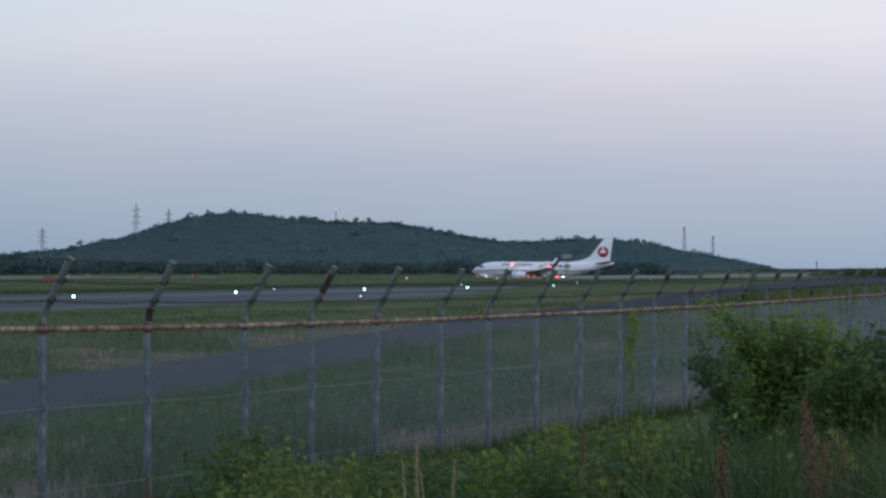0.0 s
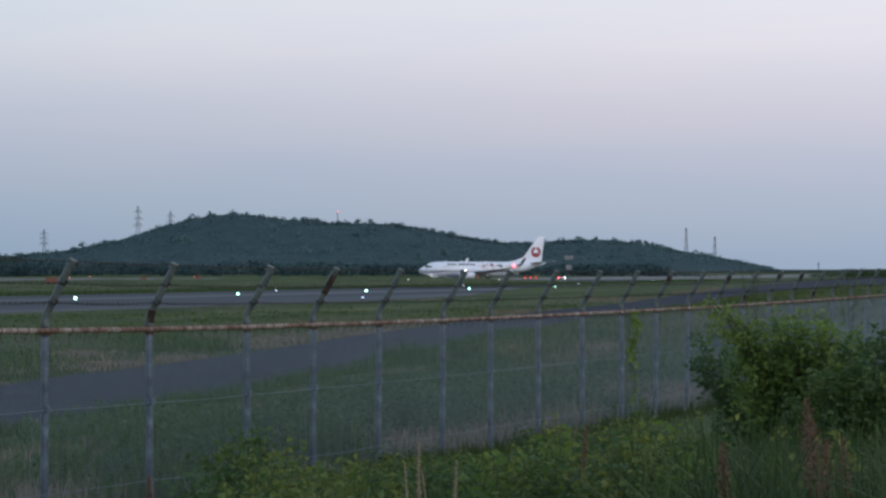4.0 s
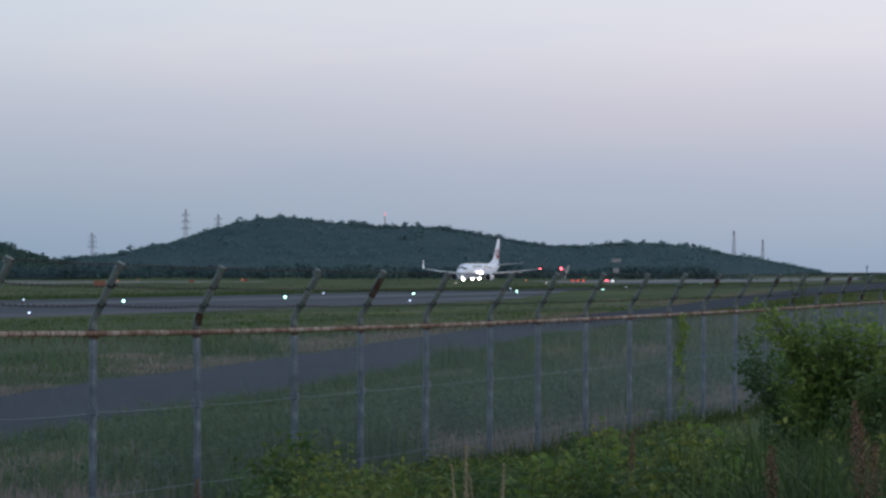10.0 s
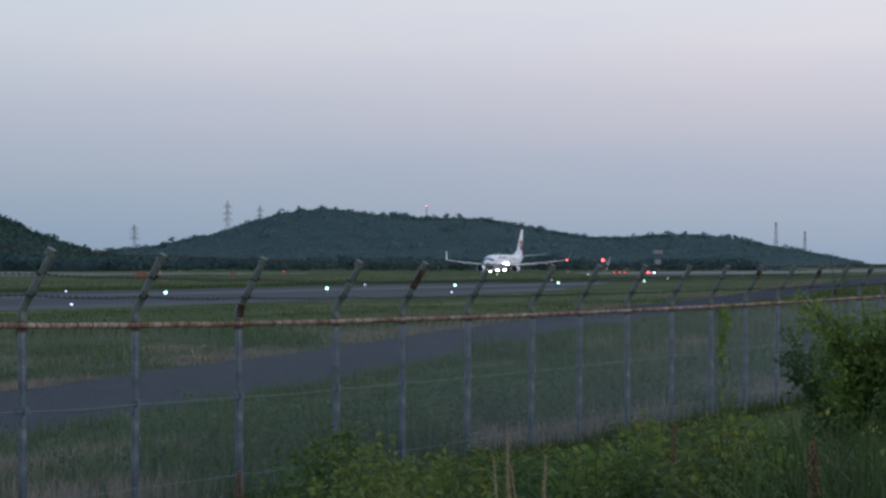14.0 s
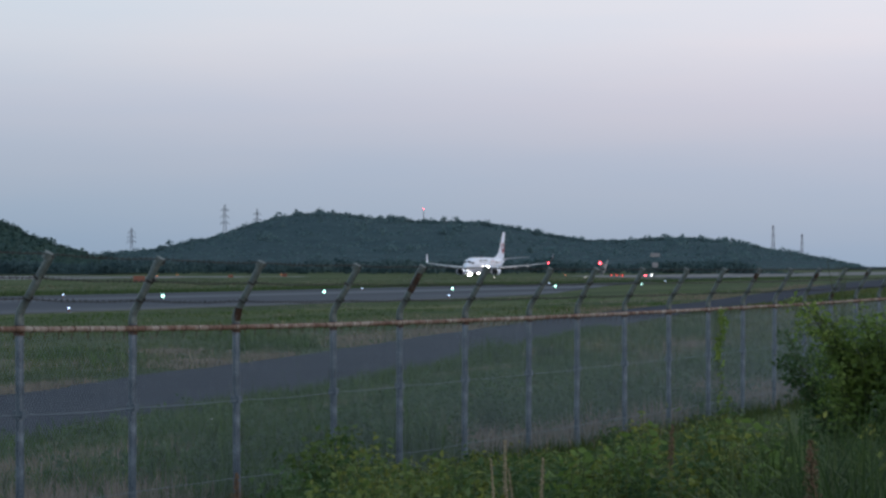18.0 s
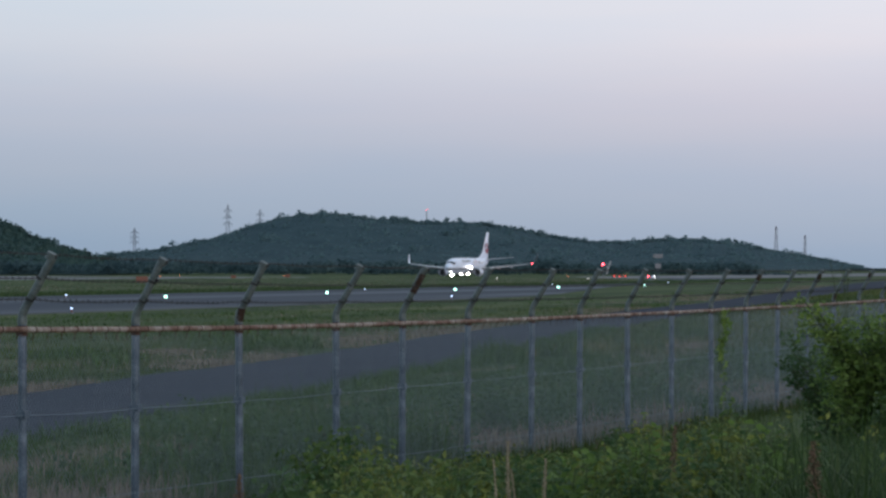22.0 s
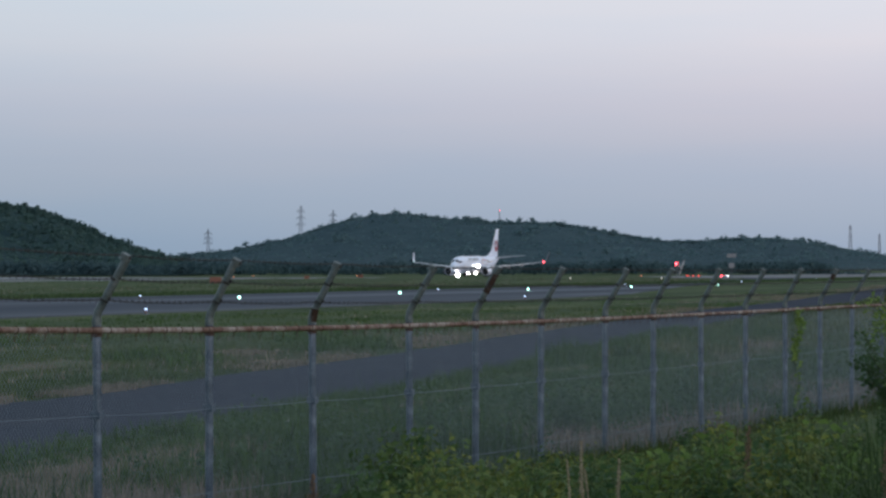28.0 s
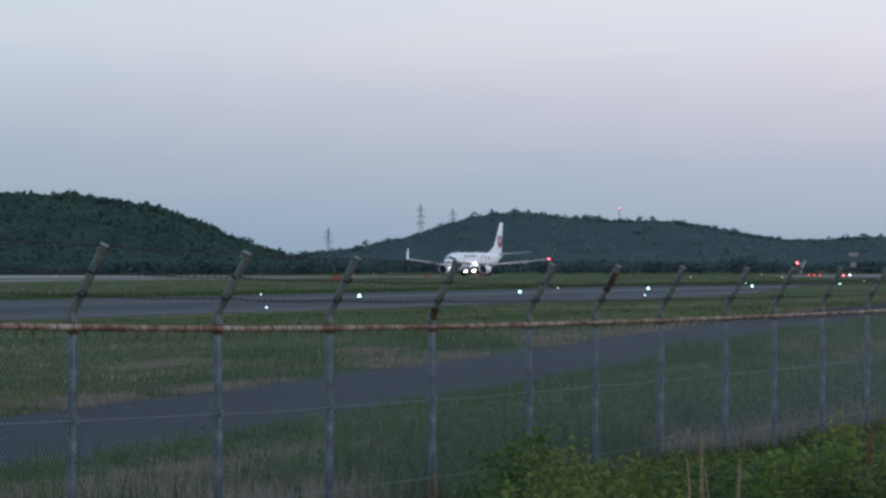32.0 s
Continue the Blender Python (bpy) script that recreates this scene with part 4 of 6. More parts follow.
first = light_unit("taxiway_light", GREENT, 0.115, "small green-white taxiway centreline light on the asphalt", "light", "taxiway centreline lights")
for k, (s, p) in enumerate(((191.8, 95.2), (227.0, 96.4), (263.8, 97.6), (296.0, 96.9), (334.2, 97.8))):
    x, y = field_xy(s, p)
    ob = first if k == 0 else copy_thing(first, Matrix())
    put(ob, x, y)
first = light_unit("taxiway_edge_light", BLUET, 0.07, "small blue light at the taxiway's edge", "light", "taxiway edge lights")
k = 0
for p, ss in ((110.3, (203.4, 270.2)), (115.8, (351.0,)), (113.2, (399.5,)), (124.5, (490,)), (76.2, (141.2,)), (78.0, (210.0,))):
    for s in ss:
        x, y = field_xy(s, p)
        ob = first if k == 0 else copy_thing(first, Matrix())
        put(ob, x, y, 0.0)
        k += 1
first = light_unit("runway_edge_light", RUNL, 0.1, "small white light at the runway's edge", "light", "runway edge lights", 0.4)
for k, (x, y) in enumerate(((9.7, 512.6), (26.9, 513.0))):
    put(first if k == 0 else copy_thing(first, Matrix()), x, y, 0.0)
first = light_unit("amber_light", AMBER, 0.11, "amber light beyond the runway", "light", "amber lights", 0.5)
for k, (x, y) in enumerate(((-38.2, 640), (-61.0, 622), (-121.5, 560), (-59.0, 560), (27.0, 600))):
    put(first if k == 0 else copy_thing(first, Matrix()), x, y, 0.0)

# approach slope lights: low boxes on legs, red to whoever is below the slope
papi = tagged(new("slope_light"), "low orange approach slope light box showing red", "light", "approach slope lights")
b = bmesh.new()
box(b, (-0.5, -0.35, 0.35), (0.5, 0.5, 0.72))
bmesh.ops.bevel(b, geom=list(b.edges), offset=0.03, segments=2, affect="EDGES")
body = part("housing", b, ORANGE, papi)
for x in (0.0,):
    b = bmesh.new()
    tube(b, (x, -0.36, 0.53), (x, -0.39, 0.53), 0.17, 0.17, 12)
    part("lens", b, PAPIR, body, "red lens")
for x in (-0.4, 0.4):
    for y in (-0.25, 0.4):
        b = bmesh.new()
        tube(b, (x, y, -0.15), (x, y, 0.37), 0.03, 0.03, 8)
        part("leg", b, STEEL, papi)
for k, (x, y) in enumerate(((39.6, 638), (41.0, 640), (42.4, 641.5))):
    put(papi if k == 0 else copy_thing(papi, Matrix()), x, y, 0.0, -4)

# orange marker board facing the taxiway
sign = tagged(new("marker_board"), "weathered orange marker board on two legs beside the runway", "sign", "orange marker boards")
b = bmesh.new()
box(b, (-0.85, -0.05, 0.28), (0.85, 0.05, 1.2))
bmesh.ops.bevel(b, geom=list(b.edges), offset=0.02, segments=1, affect="EDGES")
part("board", b, ORANGE, sign)
for x in (-0.6, 0.6):
    b = bmesh.new()
    tube(b, (x, 0.07, -0.2), (x, 0.07, 1.1), 0.035, 0.035, 8)
    part("leg", b, STEEL, sign)
put(sign, -44.6, 398, 0.0, 8)
small = tagged(new("marker_board"), "small faded orange marker board beyond the runway", "sign", "orange marker boards")
b = bmesh.new()
box(b, (-0.5, -0.04, 0.25), (0.5, 0.04, 0.85))
bmesh.ops.bevel(b, geom=list(b.edges), offset=0.02, segments=1, affect="EDGES")
part("board", b, ORANGE, small)
for x in (-0.35, 0.35):
    b = bmesh.new()
    tube(b, (x, 0.06, -0.2), (x, 0.06, 0.8), 0.03, 0.03, 8)
    part("leg", b, STEEL, small)
put(small, -41.5, 530, 0.0, 6)
put(copy_thing(small, Matrix()), -31.0, 531, 0.0, 4)

# twin-panel mast
mast = tagged(new("antenna_mast"), "slim grey mast carrying two pale panels beside the runway", "mast")
b = bmesh.new()
tube(b, (0, 0, -0.4), (0, 0, 5.2), 0.07, 0.05, 10)
part("pole", b, STEEL, mast)
for z0, z1, w in ((4.45, 5.25, 0.98), (2.25, 3.25, 0.6)):
    b = bmesh.new()
    box(b, (-w, -0.16, z0), (w, -0.08, z1))
    bmesh.ops.bevel(b, geom=list(b.edges), offset=0.03, segments=1, affect="EDGES")
    part("panel", b, BOARD, mast, "pale flat panel")
for x in (-0.6, 0.6):
    b = bmesh.new()
    tube(b, (0, 0, 2.0), (x, 0.5, -0.2), 0.03, 0.03, 6)
    part("strut", b, STEEL, mast)
put(mast, 44.4, 568, 0.0)

# obstruction lamp on a trestle with pale aerials
trestle = tagged(new("obstruction_mast"), "white trestle mast with a bright red obstruction lamp", "mast")
b = bmesh.new()
for x, y in ((-0.35, -0.3), (0.35, -0.3), (0.35, 0.3), (-0.35, 0.3)):
    tube(b, (x, y, -0.4), (x * 0.5, y * 0.5, 3.0), 0.05, 0.04, 6)
for z in (0.7, 1.5, 2.3):
    for sx in (1, -1):
        tube(b, (-0.33 * sx, -0.28, z - 0.35), (0.3 * sx, -0.25, z + 0.4), 0.025, 0.025, 5)
part("trestle", b, BOARD, trestle)
b = bmesh.new()
tube(b, (0.55, 0, 0.9), (1.5, 0, 3.9), 0.1, 0.08, 6)
tube(b, (0.9, 0, 2.0), (0.35, 0, 3.3), 0.08, 0.08, 6)
for k in range(4):
    z = 2.4 + 0.4 * k
    tube(b, (0.75 + 0.1 * k, -0.25, z), (1.35 + 0.1 * k, 0.25, z + 0.1), 0.035, 0.035, 6)
part("aerial", b, FRAME, trestle, "white aerial frame")
b = bmesh.new()
tube(b, (-0.25, 0, 2.6), (-0.25, 0, 3.05), 0.06, 0.06, 8)
part("lamp_post", b, STEEL, trestle)
b = bmesh.new()
ball(b, (-0.25, 0, 3.15), 0.19, 7, 12, (1, 1, 1.6))
part("lamp", b, REDL, trestle, "glowing red obstruction lamp")
put(trestle, 35.2, 604, 0.0)

# lamp cabinet with red and white lights
cab = tagged(new("lamp_cabinet"), "low grey cabinet with red and white lamps beside the taxiway", "light")
b = bmesh.new()
box(b, (-0.9, -0.3, -0.15), (0.9, 0.3, 0.5))
bmesh.ops.bevel(b, geom=list(b.edges), offset=0.04, segments=1, affect="EDGES")
part("cabinet", b, BOARD, cab)
for x, m, r in ((-0.75, REDL, 0.12), (-0.45, REDL, 0.08), (0.6, WHITEL, 0.12), (0.2, BLUET, 0.08)):
    b = bmesh.new()
    ball(b, (x, -0.1, 0.5 + r * 0.8), r, 6, 10)
    part("lamp", b, m, cab, "glowing lamp")
put(cab, 42.9, 566, 0.0)

# ---- power pylons and the hill beacon ----
DULL = mat("dull_steel", [(0.055, 0.068, 0.088), (0.085, 0.10, 0.122)], scale=0.5, rough=0.7)
PYRED = mat("faded_red_tower_paint", [(0.065, 0.056, 0.066), (0.09, 0.074, 0.084)], scale=0.5, rough=0.7)
PYWHITE = mat("faded_white_tower_paint", [(0.14, 0.155, 0.18), (0.19, 0.205, 0.23)], scale=0.5, rough=0.7)


def pylon(az, dist, top_el, kind):
    a = radians(az)
    x, y = math.sin(a) * dist, math.cos(a) * dist
    z0 = far_hill_z(x, y) - 2.5
    h = 2.85 + math.tan(radians(top_el)) * dist - z0
    ob = tagged(new("pylon"), "distant lattice power pylon" + (" in faded red and white bands" if kind else " of dull grey steel with stacked arms"), "pylon", "pylons on the skyline")
    ob.matrix_basis = pose(x, y, z0, 0, 0, -az)
    w0, w1 = h * 0.06, h * 0.016
    n = 9
    for k in range(n):
        b = bmesh.new()
        za, zb = h * k / n, h * (k + 1) / n
        wa, wb = (w0 + (w1 - w0) * (k / n) ** 0.75, w0 + (w1 - w0) * ((k + 1) / n) ** 0.75)
        for i in range(4):
            c = ((-1, -1), (1, -1), (1, 1), (-1, 1))
            p, q = c[i], c[(i + 1) % 4]
            tube(b, (p[0] * wa, p[1] * wa, za), (p[0] * wb, p[1] * wb, zb), 0.5 if kind else 0.36, 0.46 if kind else 0.32, 4)
            tube(b, (p[0] * wa, p[1] * wa, za), (q[0] * wb, q[1] * wb, zb), 0.15, 0.15, 4)
            tube(b, (q[0] * wa, q[1] * wa, za), (p[0] * wb, p[1] * wb, zb), 0.15, 0.15, 4)
            tube(b, (p[0] * wb, p[1] * wb, zb), (q[0] * wb, q[1] * wb, zb), 0.15, 0.15, 4)
        part("lattice_section", b, (PYRED, PYWHITE)[k % 2] if kind else DULL, ob)
    if not kind:
        for f, w in ((0.64, 4.6), (0.77, 4.4), (0.90, 4.0)):
            for sx in (1, -1):
                b = bmesh.new()
                tube(b, (0, 0, h * f + 1.5), (sx * w, 0, h * f), 0.34, 0.22, 4)
                tube(b, (0, 0, h * f - 1.0), (sx * w, 0, h * f), 0.28, 0.22, 4)
                tube(b, (sx * w, 0, h * f), (sx * w, 0, h * f - 2.6), 0.24, 0.24, 4)
                part("cross_arm", b, DULL, ob)
    b = bmesh.new()
    tube(b, (0, 0, h), (0, 0, h * 1.03), 0.2, 0.08, 4)
    part("peak", b, DULL, ob)
    return ob


for az, dist, el, kind in ((-6.55, 3000, 0.765, 0), (-4.6, 2960, 1.26, 0), (-3.92, 3000, 1.165, 0), (6.94, 3000, 0.82, 1), (7.54, 3040, 0.635, 1)):
    pylon(az, dist, el, kind)

far_mast = tagged(new("mast"), "short dark mast on the flat skyline", "mast")
b = bmesh.new()
tube(b, (0, 0, -0.5), (0, 0, 7.2), 0.35, 0.22, 6)
part("pole", b, DULL, far_mast)
b = bmesh.new()
tube(b, (-0.9, 0, 5.6), (0.9, 0, 5.6), 0.22, 0.22, 5)
part("cross_arm", b, DULL, far_mast)
far_mast.matrix_basis = pose(math.sin(radians(9.7)) * 1780, math.cos(radians(9.7)) * 1780, ground_z(math.sin(radians(9.7)) * 1780, math.cos(radians(9.7)) * 1780))

beacon = tagged(new("beacon_tower"), "slim lattice tower with a red obstruction light among hilltop trees", "tower")
bx, by = math.sin(radians(-0.41)) * FAR_RIDGE, math.cos(radians(-0.41)) * FAR_RIDGE
bz = far_hill_z(bx, by) - 2.0
bt = 2.85 + FAR_RIDGE * math.tan(radians(1.165)) - bz
b = bmesh.new()
for i in range(3):
    a0, a1 = 2.094 * i, 2.094 * (i + 1)
    tube(b, (0.7 * math.cos(a0), 0.7 * math.sin(a0), 0), (0.25 * math.cos(a0), 0.25 * math.sin(a0), bt), 0.24, 0.2, 5)
    for k in range(8):
        r0, r1 = 0.7 - 0.45 * k / 8, 0.7 - 0.45 * (k + 1) / 8
        tube(b, (r0 * math.cos(a0), r0 * math.sin(a0), bt * k / 8), (r1 * math.cos(a1), r1 * math.sin(a1), bt * (k + 1) / 8), 0.07, 0.07, 4)
part("lattice", b, BOARD, beacon)
b = bmesh.new()
ball(b, (0, 0, bt + 0.45), 0.33, 7, 12)
part("lamp", b, REDL, beacon, "glowing red lamp")
beacon.matrix_basis = pose(bx, by, bz)

# ---- plants ----
LEAF = mat("bush_leaf", [(0.031, 0.072, 0.025), (0.069, 0.126, 0.037), (0.112, 0.172, 0.049), (0.175, 0.225, 0.062)], scale=1.3, fine=9, rough=0.55, stops=(0.38, 0.64), spread=0.1, spec=0.3, thin=0.4)
LEAF_BUSH = mat("young_bush_leaf", [(0.088, 0.162, 0.044), (0.146, 0.232, 0.057), (0.212, 0.292, 0.070)], scale=2.2, fine=12, rough=0.55, spread=0.12, spec=0.3, thin=0.5)
LEAF_DARK = mat("dark_bush_leaf", [(0.032, 0.074, 0.032), (0.056, 0.112, 0.043), (0.088, 0.148, 0.054)], scale=2, fine=12, rough=0.55, spread=0.12, spec=0.3, thin=0.4)
LEAF_PALE = mat("pale_weed_leaf", [(0.098, 0.135, 0.030), (0.142, 0.178, 0.040), (0.215, 0.235, 0.060)], scale=3, fine=30, rough=0.6, spread=0.35, spec=0.3, thin=0.4)
TWIG = mat("brown_twig", [(0.04, 0.028, 0.018), (0.075, 0.055, 0.035)], scale=9, rough=0.85)
STALK = mat("green_stalk", [(0.03, 0.05, 0.016), (0.055, 0.075, 0.028)], scale=5, rough=0.7)
BLADE = mat("grass_blade", [(0.025, 0.060, 0.015), (0.046, 0.096, 0.021), (0.088, 0.142, 0.034)], scale=0.5, fine=6, rough=0.6, spread=0.4, spec=0.25, thin=0.4)
REED = mat("arching_grass_blade", [(0.026, 0.054, 0.020), (0.044, 0.082, 0.027), (0.078, 0.122, 0.038)], scale=1.2, fine=8, rough=0.55, spread=0.3, spec=0.3, thin=0.4)
OLIVE = mat("olive_grass_blade", [(0.035, 0.070, 0.019), (0.063, 0.100, 0.028), (0.100, 0.122, 0.042), (0.165, 0.155, 0.078)], scale=0.16, fine=2, stretch=(1, 4, 1), heading=20.5, rough=0.75, spread=0.3, spec=0.2, stops=(0.40, 0.64), thin=0.4)
BLADE_DRY = mat("dry_grass_blade", [(0.135, 0.117, 0.094), (0.205, 0.180, 0.146), (0.28, 0.245, 0.198)], scale=0.6, fine=6, rough=0.8, spread=0.35, spec=0.2, thin=0.4)
BLADE_MIX = mat("summer_grass_blade", [(0.028, 0.052, 0.016), (0.050, 0.080, 0.024), (0.085, 0.105, 0.045), (0.17, 0.155, 0.085)], scale=0.22, fine=3, rough=0.7, spread=0.35, spec=0.2, stops=(0.37, 0.71), thin=0.4)
DOCK = mat("rust_red_dock_seed", [(0.118, 0.078, 0.050), (0.180, 0.122, 0.078)], scale=8, fine=60, rough=0.8, spread=0.3)
PAPER = mat("white_paper", [(0.5, 0.5, 0.5), (0.62, 0.62, 0.62)], scale=30, rough=0.8)
PAPER_AT = (-4.09, 48.0)
STRAW = mat("straw_seed_head", [(0.23, 0.195, 0.135), (0.33, 0.285, 0.20)], scale=8, fine=60, rough=0.8, spread=0.3)


def blades(name, feet, heights, material, seed, width=0.006, lean=0.45):
    """Curved grass blades: two bent segments, tapering to a tip."""
    r = np.random.default_rng(seed)
    n = len(feet)
    f = np.asarray(feet, float)
    h = np.asarray(heights, float)[:, None]
    a = r.uniform(0, 2 * math.pi, n)
    d = np.stack([np.cos(a), np.sin(a), np.zeros(n)], 1)
    side = np.stack([-np.sin(a + r.normal(0, 0.8, n)), np.cos(a), np.zeros(n)], 1) * (width * r.uniform(0.6, 1.4, n))[:, None]
    bend = np.abs(r.normal(0, lean, n))[:, None]
    up = np.array([0, 0, 1.0])
    m = f + up * h * 0.55 + d * h * 0.18 * bend
    tip = f + up * h * (1 - 0.3 * np.minimum(bend, 1.6)) + d * h * 0.75 * bend
    v = np.empty((n, 5, 3))
    v[:, 0], v[:, 1], v[:, 2], v[:, 3], v[:, 4] = f - side, f + side, m - side * 0.75, m + side * 0.75, tip
    base = np.arange(n)[:, None, None] * 5
    tri = (base + np.array([[0, 1, 3], [0, 3, 2], [2, 3, 4]])).reshape(-1, 3)
    return raw_mesh(name, v.reshape(-1, 3), tri, material)


def turf(name, spots, per, material, seed, label, width=0.006, lean=0.5, tuft=0.06):
    """Tufts of blades; spots: x, y, height."""
    r = np.random.default_rng(seed)
    feet, hs = [], []
    for x, y, h in spots:
        z = ground_z(x, y) - 0.02
        k = max(2, int(per * r.uniform(0.6, 1.4)))
        off = r.normal(0, tuft, (k, 2))
        for i in range(k):
            feet.append((x + off[i, 0], y + off[i, 1], z))
            hs.append(h * r.uniform(0.5, 1.1))
    return tagged(new(name, blades(name, feet, hs, material, seed + 1, width, lean)), label, "grass", kind="stuff")


def ray_xy(az, dist):
    return math.sin(radians(az)) * dist, math.cos(radians(az)) * dist


def patchy(x, y, k=0.25, o=0.0):
    return noise.noise((x * k, y * k, o))


def road_gap(x, y):
    """How far a spot lies off the road's near edge, towards the fence."""
    for (a, p), (b, q) in zip(edges, edges[1:]):
        if p[1] <= y <= q[1]:
            return (x - (p[0] + (q[0] - p[0]) * (y - p[1]) / (q[1] - p[1]))) * 0.98
    return 9.0


def clump(s, d):
    """Where the rank grass stands along the fence: patches a stride or two across."""
    return 1.15 * noise.noise((s * 0.15, d * 0.42, 9.0)) + 0.5 * noise.noise((s * 0.5, d * 1.0, 2.0))


R = random.Random(21)
# turf on the airfield side of the fence, thinning towards the road
green, mixed, dry, rank, drift = [], [], [], [], []
for i in range(21000):
    s, d = R.uniform(-6, 62), abs(R.gauss(0, 1)) * 7.5 + 0.15
    x, y = fence_xy(s, d)
    if d > 15 or y < 14:
        continue
    p = clump(s, d)
    gap = road_gap(x, y)
    if gap < -0.25 + 0.5 * patchy(x, y, 0.7, 5):
        continue
    low = 0.22 + 0.78 * smooth(gap, 0.4, 4.5)
    if p > 0.06:
        green.append((x, y, low * R.uniform(0.24, 0.56) * (0.8 + 1.7 * p)))
    elif p > -0.05:
        mixed.append((x, y, low * R.uniform(0.14, 0.32)))
    else:
        dry.append((x, y, low * R.uniform(0.16, 0.42)))
        if R.random() < 0.75:
            dry.append((x + abs(R.gauss(0, 0.2)), y + R.gauss(0, 0.3), low * R.uniform(0.14, 0.4)))
for i in range(9000):
    t = R.random() ** 1.4
    q = mid[18 + int(t * 62)]
    nx = (mid[19 + int(t * 62)] - q).to_2d().normalized()
    off = q.z + 0.1 + abs(R.gauss(0, 1)) * (2.5 + 9 * t)
    x, y = q.x + nx.y * off + R.uniform(-0.5, 0.5), q.y - nx.x * off + R.uniform(-1, 1)
    if (Vector((x, y)) - FENCE_0).dot(N_FENCE) < 0.3:
        continue
    v = Vector((x, y)) - FENCE_0
    p = clump(v.dot(U_FENCE), v.dot(N_FENCE))
    gap = road_gap(x, y)
    if gap < 0.15:
        continue
    (green if p > 0.12 else mixed if p > -0.14 or R.random() < 0.3 else dry).append((x, y, (0.2 + 0.8 * smooth(gap, 0.4, 4.5)) * R.uniform(0.12, 0.3)))
# rank grass on the near side of the road's far stretch
for i in range(6500):
    y = 85 + 330 * R.random() ** 1.3
    k = next(j for j in range(len(edges) - 1) if edges[j][1][1] <= y <= edges[j + 1][1][1])
    p, q = edges[k][1], edges[k + 1][1]
    gap = 0.2 + R.random() ** 1.4 * (3 + 0.07 * y)
    x = p[0] + (q[0] - p[0]) * (y - p[1]) / (q[1] - p[1]) + gap
    n_ = noise.noise((x * 0.12, y * 0.04, 21.0))
    rank.append((x, y, (0.4 + 0.6 * smooth(gap, 0.3, 3.0)) * R.uniform(0.2, 0.55) * (1 + 0.9 * n_)))
# straw washed up along the road's far edge
for i in range(4200):
    y = 60 + 330 * R.random() ** 1.2
    k = next(j for j in range(len(edges) - 1) if edges[j][0][1] <= y <= edges[j + 1][0][1])
    p, q = edges[k][0], edges[k + 1][0]
    away = 0.1 + abs(R.gauss(0, 0.4)) * (1.0 + 0.02 * y)
    x = p[0] + (q[0] - p[0]) * (y - p[1]) / (q[1] - p[1]) - away
    if noise.noise((y * 0.05, 0.0, 31.0)) + 0.5 * noise.noise((y * 0.2, x * 0.2, 5.0)) > 0.08:
        drift.append((x, y, R.uniform(0.12, 0.3)))
# lone tall tufts at the road's near edge
for i in range(640):
    y = R.uniform(26, 118)
    k = next(j for j in range(len(edges) - 1) if edges[j][1][1] <= y <= edges[j + 1][1][1])
    p, q = edges[k][1], edges[k + 1][1]
    x = p[0] + (q[0] - p[0]) * (y - p[1]) / (q[1] - p[1]) + R.gauss(0.2, 0.35)
    for m in range(4):
        green.append((x + R.gauss(0, 0.12), y + R.gauss(0, 0.2), R.uniform(0.16, 0.46)))
# ragged edge where the turf creeps over the asphalt
for i in range(5200):
    y = R.uniform(22, 120)
    k = next(j for j in range(len(edges) - 1) if edges[j][1][1] <= y <= edges[j + 1][1][1])
    p, q = edges[k][1], edges[k + 1][1]
    x = p[0] + (q[0] - p[0]) * (y - p[1]) / (q[1] - p[1]) - 0.1 + R.gauss(0, 0.24) - 0.25 * abs(R.gauss(0, 1)) + 0.4 * patchy(0.0, y, 0.35, 3)
    (dry if patchy(x, y, 0.16, 11) > 0.34 else mixed if R.random() < 0.45 else green).append((x, y, R.uniform(0.04, 0.13)))
turf("tall_grass", green, 6, BLADE, 31, "tall green grass behind the fence", 0.007, tuft=0.09)
turf("summer_grass", mixed, 6, BLADE_MIX, 32, "mixed green and straw grass behind the fence", 0.007, tuft=0.09)
# the verge beyond the perimeter road, with straw along its edge
vg, vm, vd = [], [], list(dry)
for i in range(8500):
    t = R.random() ** 1.6
    q = mid[18 + int(t * 68)]
    d = (mid[19 + int(t * 68)] - q).to_2d().normalized()
    along_q = R.uniform(-1.2, 1.2)
    away = 0.05 + abs(R.gauss(0, 0.5)) * (1.5 + 4.5 * t)
    x, y = q.x - d.y * away + d.x * along_q, q.y + d.x * away + d.y * along_q
    if noise.noise((x * 0.1, y * 0.045, 7.0)) + 0.4 * patchy(x, y, 0.5, 1) > 0.09 * away + 0.35 * (1 - smooth(y, 66, 78)):
        vd.append((x, y, R.uniform(0.16, 0.36)))
